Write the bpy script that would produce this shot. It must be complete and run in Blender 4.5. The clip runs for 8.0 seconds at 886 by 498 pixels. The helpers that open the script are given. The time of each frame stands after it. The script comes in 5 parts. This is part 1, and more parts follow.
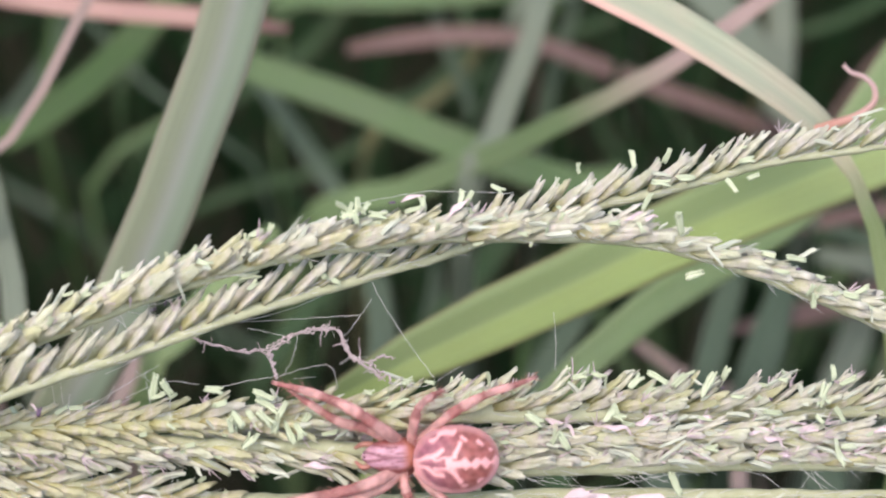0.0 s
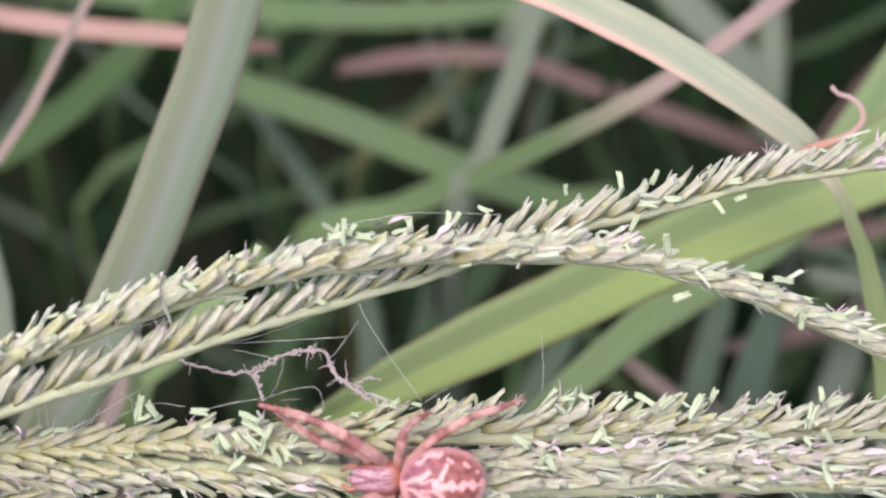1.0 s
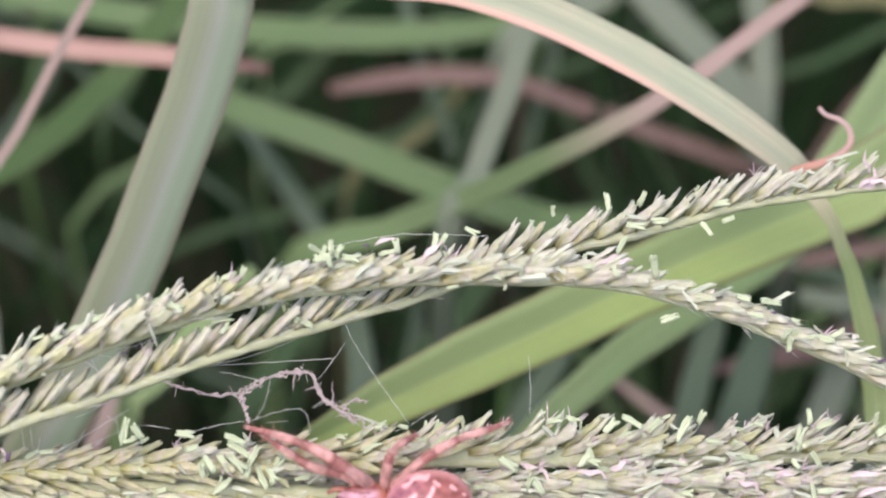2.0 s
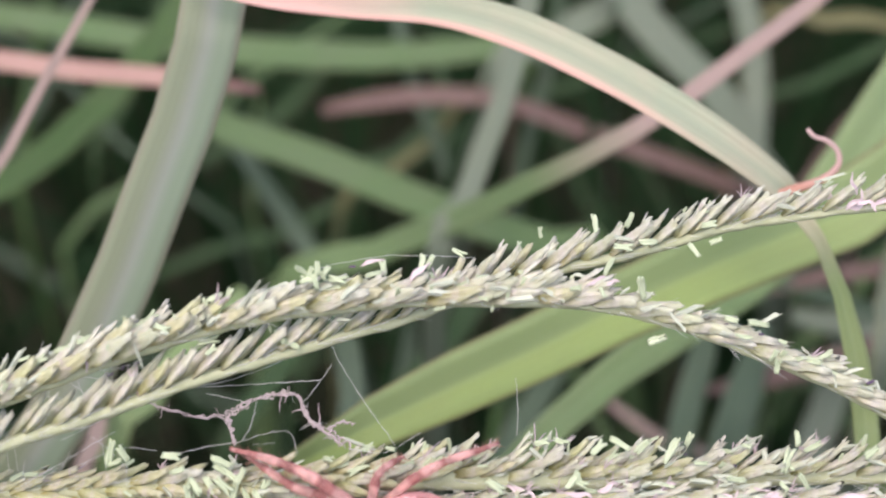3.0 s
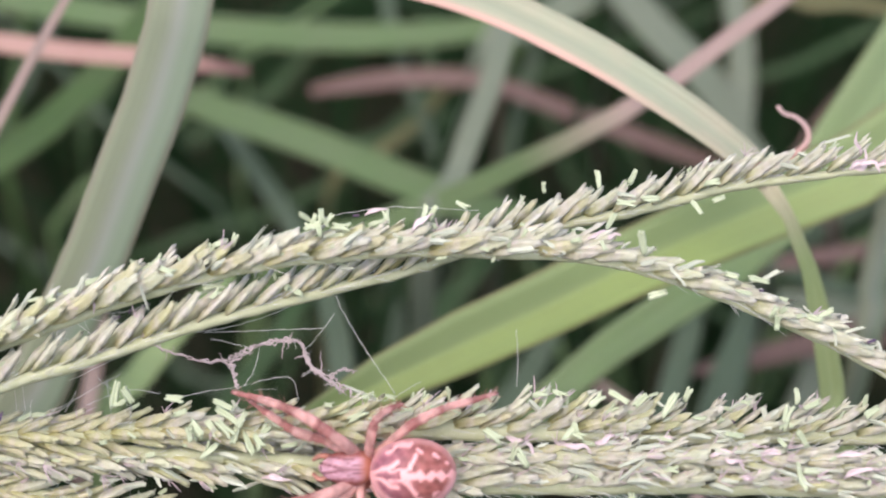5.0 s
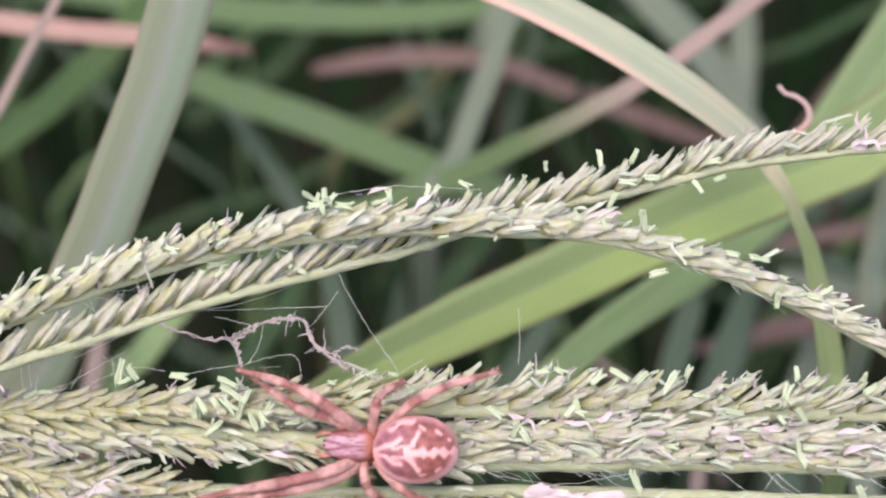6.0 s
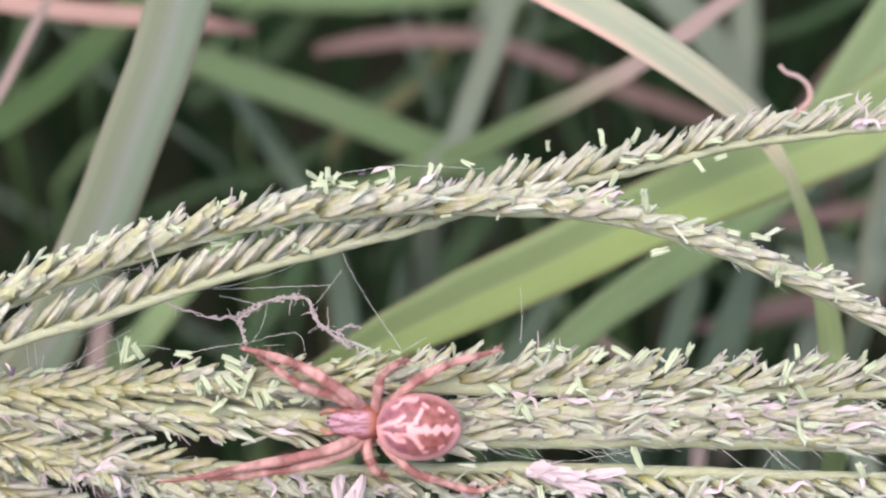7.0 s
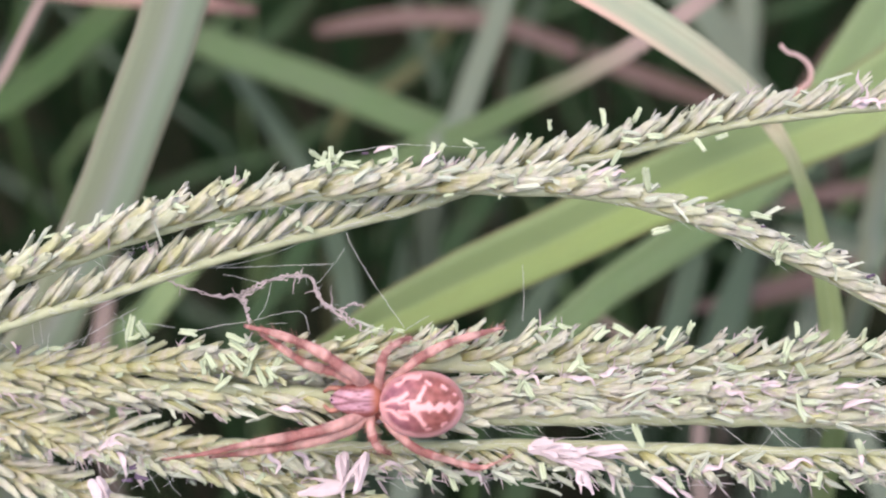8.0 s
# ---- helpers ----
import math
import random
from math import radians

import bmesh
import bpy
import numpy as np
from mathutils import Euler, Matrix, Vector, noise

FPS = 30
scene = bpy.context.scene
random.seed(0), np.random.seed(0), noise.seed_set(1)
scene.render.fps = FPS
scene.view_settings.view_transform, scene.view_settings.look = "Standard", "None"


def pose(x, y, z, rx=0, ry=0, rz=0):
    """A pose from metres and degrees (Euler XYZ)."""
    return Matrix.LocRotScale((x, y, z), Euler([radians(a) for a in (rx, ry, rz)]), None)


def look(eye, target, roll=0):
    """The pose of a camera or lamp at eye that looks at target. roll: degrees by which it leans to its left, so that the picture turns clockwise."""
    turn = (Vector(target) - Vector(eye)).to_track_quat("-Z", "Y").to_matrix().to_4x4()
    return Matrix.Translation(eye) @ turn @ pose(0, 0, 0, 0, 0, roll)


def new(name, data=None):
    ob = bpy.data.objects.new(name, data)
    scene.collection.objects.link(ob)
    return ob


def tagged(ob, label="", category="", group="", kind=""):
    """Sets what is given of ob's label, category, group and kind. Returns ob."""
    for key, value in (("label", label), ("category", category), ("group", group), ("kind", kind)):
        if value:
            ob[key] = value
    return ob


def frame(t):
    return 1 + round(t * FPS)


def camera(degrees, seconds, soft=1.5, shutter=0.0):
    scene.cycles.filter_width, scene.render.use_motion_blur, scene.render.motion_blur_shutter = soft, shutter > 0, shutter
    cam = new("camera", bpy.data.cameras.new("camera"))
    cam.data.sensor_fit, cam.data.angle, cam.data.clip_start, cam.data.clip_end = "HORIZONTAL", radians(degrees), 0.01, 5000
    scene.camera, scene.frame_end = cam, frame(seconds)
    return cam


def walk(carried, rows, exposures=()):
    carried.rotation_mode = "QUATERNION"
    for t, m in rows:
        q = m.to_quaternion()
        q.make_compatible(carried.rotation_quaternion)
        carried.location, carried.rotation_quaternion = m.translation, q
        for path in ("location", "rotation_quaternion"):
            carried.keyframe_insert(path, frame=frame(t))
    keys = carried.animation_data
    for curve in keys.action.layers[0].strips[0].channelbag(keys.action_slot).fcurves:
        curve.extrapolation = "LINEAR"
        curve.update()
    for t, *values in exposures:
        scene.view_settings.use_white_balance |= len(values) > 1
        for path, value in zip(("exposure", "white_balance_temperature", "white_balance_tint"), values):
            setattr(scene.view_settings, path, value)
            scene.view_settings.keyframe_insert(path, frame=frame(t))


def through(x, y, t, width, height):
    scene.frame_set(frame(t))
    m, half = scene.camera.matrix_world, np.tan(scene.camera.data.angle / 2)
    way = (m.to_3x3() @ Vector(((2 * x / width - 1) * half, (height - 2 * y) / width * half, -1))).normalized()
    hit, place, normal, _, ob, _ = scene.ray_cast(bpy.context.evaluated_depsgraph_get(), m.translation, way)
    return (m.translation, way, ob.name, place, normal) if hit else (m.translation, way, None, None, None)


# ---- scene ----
MM = 0.001
cam = camera(35, 8.0, soft=2.2)
cam.data.dof.use_dof = True
cam.data.dof.focus_distance = 0.0945
cam.data.dof.aperture_fstop = 22.0
# The subject hangs 25 cm above the ground; all places below are millimetres in a frame that leans 40 degrees down:
# x to the right, y away from the camera, z up across the view.
BASE = Matrix.Translation((0, 0, 0.25)) @ pose(0, 0, 0, -40, 0, 0)
TURN = Matrix.Rotation(radians(90), 4, "X")


def lean(x, y, z, yaw=0, pitch=0, roll=0):
    """A pose in the leaning frame, from millimetres and degrees (yaw, then pitch, then roll)."""
    return (Matrix.Translation((x * MM, y * MM, z * MM)) @ Matrix.Rotation(radians(yaw), 4, "Z")
            @ Matrix.Rotation(radians(pitch), 4, "X") @ Matrix.Rotation(radians(roll), 4, "Y"))


CAMERA_ROWS = [
    (0.00, -1.08, 2.13, -0.24, 1.008, 0.913, 0.075),
    (0.50, -0.86, 2.24, -0.12, 0.877, 1.278, 0.059),
    (1.00, -0.65, 2.35, 0.00, 0.746, 1.642, 0.044),
    (1.50, -0.43, 2.46, 0.12, 0.616, 2.006, 0.028),
    (2.00, -0.10, 2.55, 0.19, 0.559, 2.406, 0.023),
    (2.50, 0.23, 2.63, 0.25, 0.503, 2.806, 0.019),
    (3.00, 0.57, 2.72, 0.31, 0.446, 3.207, 0.014),
    (3.20, 0.70, 2.75, 0.34, 0.424, 3.367, 0.012),
    (3.35, 0.64, 2.69, 0.35, 0.296, 3.362, 0.002),
    (3.55, 0.56, 2.60, 0.36, 0.127, 3.356, -0.010),
    (3.75, 0.48, 2.51, 0.37, -0.043, 3.350, -0.023),
    (3.90, 0.41, 2.44, 0.38, -0.171, 3.345, -0.033),
    (4.10, 0.40, 2.32, 0.37, -0.162, 3.176, -0.036),
    (4.50, 0.36, 2.09, 0.35, -0.143, 2.838, -0.043),
    (5.00, 0.32, 1.79, 0.33, -0.120, 2.416, -0.051),
    (5.50, 0.27, 1.49, 0.30, -0.097, 1.994, -0.059),
    (6.00, 0.23, 1.19, 0.27, -0.074, 1.572, -0.068),
    (6.50, 0.17, 0.90, 0.21, -0.055, 1.179, -0.051),
    (7.00, 0.11, 0.60, 0.14, -0.037, 0.786, -0.034),
    (7.50, 0.06, 0.30, 0.07, -0.018, 0.393, -0.017),
    (8.00, 0.00, -0.00, -0.00, -0.000, 0.000, -0.000),
]
walk(cam, [(t, BASE @ lean(x, y - 95, z, a, b, c) @ TURN) for t, x, y, z, a, b, c in CAMERA_ROWS])

# ---- light ----
world = bpy.data.worlds.new("sky")
scene.world = world
world.use_nodes = True
wn, wl = world.node_tree.nodes, world.node_tree.links
sky = wn.new("ShaderNodeTexSky")
sky.sky_type = "NISHITA"
sky.sun_disc = False
sky.sun_elevation, sky.sun_rotation = radians(62), radians(207)
sky.air_density, sky.dust_density, sky.ozone_density = 1.0, 5.0, 1.0
wl.new(sky.outputs[0], wn["Background"].inputs["Color"])
wn["Background"].inputs["Strength"].default_value = 0.15
sun = new("sun", bpy.data.lights.new("sun", "SUN"))
sun.data.energy, sun.data.angle, sun.data.color = 0.7, radians(160), (0.945, 0.945, 1.0)
SUN_DIR = Vector((-0.25, -0.72, 1.0))
sun.matrix_world = look(SUN_DIR * 3, (0, 0, 0))
scene.view_settings.exposure = 1.1

# ---- materials ----


def material(name, rough=0.6, spec=0.35):
    m = bpy.data.materials.new(name)
    m.use_nodes = True
    n, l = m.node_tree.nodes, m.node_tree.links
    b = n["Principled BSDF"]
    b.inputs["Roughness"].default_value = rough
    b.inputs["Specular IOR Level"].default_value = spec
    return m, n, l, b


def noise_node(n, l, scale, detail=4, rough=0.6, coords="Object", stretch=None):
    tc = n.new("ShaderNodeTexCoord")
    t = n.new("ShaderNodeTexNoise")
    t.inputs["Scale"].default_value, t.inputs["Detail"].default_value, t.inputs["Roughness"].default_value = scale, detail, rough
    if stretch:
        mp = n.new("ShaderNodeMapping")
        mp.inputs["Scale"].default_value = stretch
        l.new(tc.outputs[coords], mp.inputs["Vector"])
        l.new(mp.outputs[0], t.inputs["Vector"])
    else:
        l.new(tc.outputs[coords], t.inputs["Vector"])
    return t


def ramp(n, l, source, stops):
    r = n.new("ShaderNodeValToRGB")
    while len(r.color_ramp.elements) < len(stops):
        r.color_ramp.elements.new(0.5)
    for e, (p, c) in zip(r.color_ramp.elements, stops):
        e.position, e.color = p, (*c, 1)
    l.new(source, r.inputs[0])
    return r


def mix(n, l, fac, a, b, mode="MIX"):
    m = n.new("ShaderNodeMix")
    m.data_type, m.blend_type = "RGBA", mode
    for sock, v in ((m.inputs[0], fac), (m.inputs[6], a), (m.inputs[7], b)):
        if isinstance(v, (int, float)):
            sock.default_value = v
        elif isinstance(v, tuple):
            sock.default_value = (*v, 1)
        else:
            l.new(v, sock)
    return m.outputs[2]


def bump(n, l, b, height, strength, distance):
    bp = n.new("ShaderNodeBump")
    bp.inputs["Strength"].default_value, bp.inputs["Distance"].default_value = strength, distance
    l.new(height, bp.inputs["Height"])
    l.new(bp.outputs[0], b.inputs["Normal"])


def leaf_material(name, green, edge, rib, rough=0.5, through=0.25, edge_width=0.12, side="both", tip=None, tip_from=0.0, tip_to=0.3, blotch_amount=0.5, rib_width=0.05, spec=0.4, edge_fade=None, half=None, far=None):
    """A grass blade: veins along it, a paler midrib, a coloured margin; u runs across, v along from the tip."""
    m, n, l, b = material(name, rough, spec)
    tc = n.new("ShaderNodeTexCoord")
    sep = n.new("ShaderNodeSeparateXYZ")
    l.new(tc.outputs["UV"], sep.inputs[0])
    veins = noise_node(n, l, 1.0, 3, 0.5, "UV", (42, 3, 1))
    blotch = noise_node(n, l, 160, 5, 0.6)
    k = blotch_amount
    c = mix(n, l, ramp(n, l, veins.outputs[0], [(0.35, (0, 0, 0)), (0.65, (1, 1, 1))]).outputs[0],
            tuple(v * 0.86 for v in green), tuple(min(1, v * 1.14) for v in green))
    c = mix(n, l, ramp(n, l, blotch.outputs[0], [(0.42, (0, 0, 0)), (0.72, (k, k, k))]).outputs[0], c, edge)
    away = n.new("ShaderNodeMath")
    away.operation = "SUBTRACT"
    l.new(sep.outputs[0], away.inputs[0])
    away.inputs[1].default_value = 0.5
    ab = n.new("ShaderNodeMath")
    ab.operation = "ABSOLUTE"
    l.new(away.outputs[0], ab.inputs[0])
    if far:
        c = mix(n, l, ramp(n, l, sep.outputs[1], [(0.10, (0, 0, 0)), (0.21, (0.85, 0.85, 0.85))]).outputs[0], c, far)
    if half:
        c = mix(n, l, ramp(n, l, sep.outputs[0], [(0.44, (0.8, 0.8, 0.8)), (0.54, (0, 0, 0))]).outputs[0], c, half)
    c = mix(n, l, ramp(n, l, ab.outputs[0], [(0.015, (0.7, 0.7, 0.7)), (rib_width, (0, 0, 0))]).outputs[0], c, rib)
    if side == "both":
        margin = ramp(n, l, ab.outputs[0], [(0.5 - edge_width, (0, 0, 0)), (0.495, (0.9, 0.9, 0.9))]).outputs[0]
    elif side == "high":
        margin = ramp(n, l, sep.outputs[0], [(1 - edge_width * 2, (0, 0, 0)), (1 - edge_width, (0.8, 0.8, 0.8)), (1, (1, 1, 1))]).outputs[0]
    else:
        margin = ramp(n, l, sep.outputs[0], [(0, (1, 1, 1)), (edge_width, (0.8, 0.8, 0.8)), (edge_width * 2, (0, 0, 0))]).outputs[0]
    if edge_fade:
        margin = mix(n, l, 1.0, margin, ramp(n, l, sep.outputs[1], [(edge_fade[0], (1, 1, 1)), (edge_fade[1], (0.1, 0.1, 0.1))]).outputs[0], "MULTIPLY")
    c = mix(n, l, margin, c, edge)
    if tip:
        c = mix(n, l, ramp(n, l, sep.outputs[1], [(tip_from, (0.92, 0.92, 0.92)), (tip_to, (0, 0, 0))]).outputs[0], c, tip)
    l.new(c, b.inputs["Base Color"])
    bump(n, l, b, veins.outputs[0], 0.35, 0.0003)
    tr = n.new("ShaderNodeBsdfTranslucent")
    l.new(c, tr.inputs["Color"])
    ms = n.new("ShaderNodeMixShader")
    ms.inputs[0].default_value = through
    l.new(b.outputs[0], ms.inputs[1])
    l.new(tr.outputs[0], ms.inputs[2])
    l.new(ms.outputs[0], n["Material Output"].inputs["Surface"])
    return m


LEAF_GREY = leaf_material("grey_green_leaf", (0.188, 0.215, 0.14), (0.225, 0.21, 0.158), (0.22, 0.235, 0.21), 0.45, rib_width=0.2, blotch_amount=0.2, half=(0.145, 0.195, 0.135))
# half: shading of the fold, put into the colour on one side
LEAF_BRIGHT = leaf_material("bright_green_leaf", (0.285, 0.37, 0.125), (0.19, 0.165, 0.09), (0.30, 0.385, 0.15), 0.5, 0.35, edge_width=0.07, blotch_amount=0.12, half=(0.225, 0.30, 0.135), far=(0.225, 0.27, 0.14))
# green of the blades behind, its colour darkened for the shade they stand in
LEAF_GREEN_SHADED = leaf_material("dim_shaded_leaf", (0.042, 0.085, 0.034), (0.07, 0.085, 0.05), (0.07, 0.105, 0.06), 0.55, 0.3, spec=0.2)
LEAF_MID = leaf_material("mid_green_leaf", (0.24, 0.34, 0.145), (0.25, 0.30, 0.16), (0.27, 0.365, 0.18), 0.5, 0.35, far=(0.155, 0.20, 0.115))
# lighter shaded copy of the leaf green; the shade is in the colour
LEAF_FAR_SHADED = leaf_material("shaded_green_leaf", (0.112, 0.18, 0.075), (0.135, 0.168, 0.097), (0.145, 0.20, 0.108), 0.5, 0.3, spec=0.25)
# the shade in the gaps between blades, put into a near-black green
LEAF_GAP_SHADE = leaf_material("gap_shade_leaf", (0.011, 0.030, 0.010), (0.018, 0.026, 0.013), (0.022, 0.042, 0.023), 0.7, 0.2, spec=0.08)
LEAF_PALE = leaf_material("pale_leaf", (0.165, 0.20, 0.15), (0.20, 0.215, 0.165), (0.20, 0.235, 0.18), 0.5, 0.3, spec=0.3)
# bluish green with the shade below the flowers put into it
LEAF_SHADE = leaf_material("bluish_shaded_leaf", (0.078, 0.115, 0.076), (0.095, 0.12, 0.085), (0.1, 0.14, 0.095), 0.5, 0.3, spec=0.25)
LEAF_PINK = leaf_material("pink_dry_leaf", (0.42, 0.25, 0.215), (0.48, 0.31, 0.27), (0.46, 0.32, 0.285), 0.55, 0.25, tip=(0.20, 0.11, 0.10), tip_from=0.012, tip_to=0.032)
LEAF_CURL = leaf_material("curled_pale_tip", (0.52, 0.36, 0.35), (0.58, 0.42, 0.40), (0.55, 0.4, 0.38), 0.55, 0.25, tip=(0.50, 0.25, 0.19), tip_from=0.2, tip_to=0.75)
LEAF_TAN = leaf_material("tan_dry_stem", (0.28, 0.205, 0.185), (0.33, 0.25, 0.22), (0.33, 0.26, 0.235), 0.55, 0.25)
LEAF_MAUVE = leaf_material("mauve_dry_leaf", (0.155, 0.10, 0.09), (0.185, 0.125, 0.115), (0.175, 0.122, 0.112), 0.6, 0.2, spec=0.2)
# another green darkened in colour for shade, between the two above
LEAF_DEEP_SHADED = leaf_material("deep_shaded_leaf", (0.062, 0.115, 0.038), (0.075, 0.1, 0.05), (0.08, 0.125, 0.055), 0.55, 0.3, spec=0.2)
LEAF_OLIVE = leaf_material("olive_dry_leaf", (0.15, 0.145, 0.07), (0.18, 0.165, 0.09), (0.18, 0.175, 0.10), 0.6, 0.2, spec=0.2)
LEAF_DIAG = leaf_material("half_dry_leaf", (0.135, 0.20, 0.085), (0.15, 0.19, 0.095), (0.15, 0.21, 0.10), 0.6, 0.2, tip=(0.33, 0.23, 0.22), tip_from=0.10, tip_to=0.15)
LEAF_ARCH = leaf_material("blushed_leaf", (0.37, 0.40, 0.29), (0.72, 0.45, 0.39), (0.31, 0.35, 0.26), 0.45, 0.3, 0.14, "high", (0.72, 0.44, 0.40), 0.16, 0.36, 0.2, 0.2, edge_fade=(0.62, 0.85))
LEAF_FOLD = leaf_material("cream_to_green_leaf", (0.235, 0.30, 0.13), (0.26, 0.31, 0.15), (0.28, 0.34, 0.17), 0.5, 0.3, tip=(0.46, 0.42, 0.30), tip_from=0.008, tip_to=0.03)


def soil_material():
    m, n, l, b = material("soil", 0.95, 0.05)
    big = noise_node(n, l, 9, 6, 0.65)
    fine = noise_node(n, l, 160, 8, 0.7)
    c = mix(n, l, fine.outputs[0], (0.012, 0.012, 0.008), (0.05, 0.045, 0.03))
    c = mix(n, l, ramp(n, l, big.outputs[0], [(0.45, (0, 0, 0)), (0.7, (0.7, 0.7, 0.7))]).outputs[0], c, (0.02, 0.032, 0.014))
    l.new(c, b.inputs["Base Color"])
    bump(n, l, b, fine.outputs[0], 0.8, 0.01)
    return m


SOIL = soil_material()


def spikelet_material(name, stops):
    """Husks: straw green, paler towards the point, with mauve flushes that differ from husk to husk."""
    m, n, l, b = material(name, 0.75, 0.15)
    info = n.new("ShaderNodeObjectInfo")
    tc = n.new("ShaderNodeTexCoord")
    sep = n.new("ShaderNodeSeparateXYZ")
    l.new(tc.outputs["UV"], sep.inputs[0])
    base = ramp(n, l, sep.outputs[1], stops).outputs[0]
    tone = ramp(n, l, info.outputs["Random"], [(0.0, (0.87, 0.90, 0.78)), (0.4, (1, 1, 0.95)), (0.7, (0.98, 0.96, 0.95)), (1.0, (0.99, 0.94, 0.95))]).outputs[0]
    c = mix(n, l, 1.0, base, tone, "MULTIPLY")
    streak = noise_node(n, l, 1.0, 3, 0.5, "UV", (26, 2.2, 1))
    c = mix(n, l, ramp(n, l, streak.outputs[0], [(0.42, (0, 0, 0)), (0.65, (0.5, 0.5, 0.5))]).outputs[0], c, (0.42, 0.41, 0.26))
    flush = noise_node(n, l, 900, 3, 0.5)
    c = mix(n, l, ramp(n, l, flush.outputs[0], [(0.52, (0, 0, 0)), (0.72, (0.4, 0.4, 0.4))]).outputs[0], c, (0.56, 0.49, 0.51))
    grime = noise_node(n, l, 2600, 4, 0.65)
    c = mix(n, l, 1.0, c, ramp(n, l, grime.outputs[0], [(0.32, (0.86, 0.86, 0.8)), (0.6, (1, 1, 1))]).outputs[0], "MULTIPLY")
    l.new(c, b.inputs["Base Color"])
    bump(n, l, b, mix(n, l, 0.5, streak.outputs[0], grime.outputs[0]), 0.8, 0.00022)
    b.inputs["Subsurface Weight"].default_value = 0.15
    b.inputs["Subsurface Radius"].default_value = (0.0003, 0.00028, 0.0002)
    b.inputs["Subsurface Scale"].default_value = 1.0
    return m


SPIKELET = spikelet_material("spikelet_husk", [(0.0, (0.33, 0.315, 0.14)), (0.25, (0.45, 0.44, 0.29)), (0.55, (0.545, 0.535, 0.435)), (1.0, (0.60, 0.595, 0.535))])
RIPE = spikelet_material("ripe_olive_husk", [(0.0, (0.28, 0.25, 0.085)), (0.25, (0.40, 0.37, 0.175)), (0.6, (0.48, 0.455, 0.28)), (1.0, (0.55, 0.535, 0.40))])


def plain(name, a, bcol, scale=700, rough=0.55, relief=0.2, sub=0.0):
    m, n, l, b = material(name, rough, 0.35)
    t = noise_node(n, l, scale, 4, 0.6)
    info = n.new("ShaderNodeObjectInfo")
    c = mix(n, l, t.outputs[0], a, bcol)
    c = mix(n, l, 1.0, c, ramp(n, l, info.outputs["Random"], [(0, (0.86, 0.88, 0.86)), (1, (1, 1, 1))]).outputs[0], "MULTIPLY")
    l.new(c, b.inputs["Base Color"])
    bump(n, l, b, t.outputs[0], relief, 0.0001)
    if sub:
        b.inputs["Subsurface Weight"].default_value = sub
        b.inputs["Subsurface Radius"].default_value = (0.0008, 0.0005, 0.0004)
        b.inputs["Subsurface Scale"].default_value = 1.0
    return m


RACHIS = plain("rachis_green", (0.30, 0.31, 0.165), (0.50, 0.505, 0.375), 1300, 0.7, 0.9)
ANTHER = plain("anther_yellow_green", (0.37, 0.41, 0.27), (0.49, 0.535, 0.39), 1500, 0.75, 0.5)
CHAFF = plain("chaff_cream", (0.38, 0.40, 0.31), (0.52, 0.53, 0.455), 1500, 0.75, 0.5)
PETAL = plain("pale_mauve_stigma", (0.50, 0.385, 0.415), (0.62, 0.505, 0.54), 1500, 0.75, 0.5)
DARK_BIT = plain("dark_purple_anther", (0.06, 0.04, 0.07), (0.16, 0.10, 0.18), 900, 0.5)
SILK = plain("silk", (0.50, 0.50, 0.48), (0.64, 0.63, 0.62), 900, 0.4)
DEBRIS = plain("dusty_web_debris", (0.33, 0.26, 0.27), (0.48, 0.40, 0.41), 1200, 0.8)
LEG_PALE = plain("leg_salmon", (0.28, 0.11, 0.085), (0.42, 0.20, 0.16), 900, 0.45, 0.2, 0.2)
THORAX = plain("thorax_brick_red", (0.17, 0.045, 0.04), (0.29, 0.10, 0.08), 900, 0.5, 0.3, 0.2)
EYE = plain("eye_black", (0.02, 0.01, 0.02), (0.03, 0.02, 0.03), 600, 0.15)


def abdomen_material():
    m, n, l, b = material("abdomen_pattern", 0.5, 0.28)
    at = n.new("ShaderNodeAttribute")
    at.attribute_name = "pigment"
    grain = noise_node(n, l, 2600, 4, 0.6)
    c = mix(n, l, ramp(n, l, grain.outputs[0], [(0.4, (0, 0, 0)), (0.75, (0.14, 0.14, 0.14))]).outputs[0], at.outputs["Color"], (0.62, 0.36, 0.34))
    l.new(c, b.inputs["Base Color"])
    bump(n, l, b, grain.outputs[0], 0.25, 0.0001)
    b.inputs["Subsurface Weight"].default_value = 0.15
    b.inputs["Subsurface Radius"].default_value = (0.0008, 0.0004, 0.0003)
    b.inputs["Subsurface Scale"].default_value = 1.0
    return m


ABDOMEN = abdomen_material()

# ---- building helpers ----


def part(name, data, mat, parent, label=""):
    """Links a mesh as one object under a thing or a part."""
    ob = new(name, data)
    for one in (mat if isinstance(mat, (list, tuple)) else (mat,)):
        if one.name not in [s.name for s in data.materials if s]:
            data.materials.append(one)
    ob.parent = parent
    return tagged(ob, label)


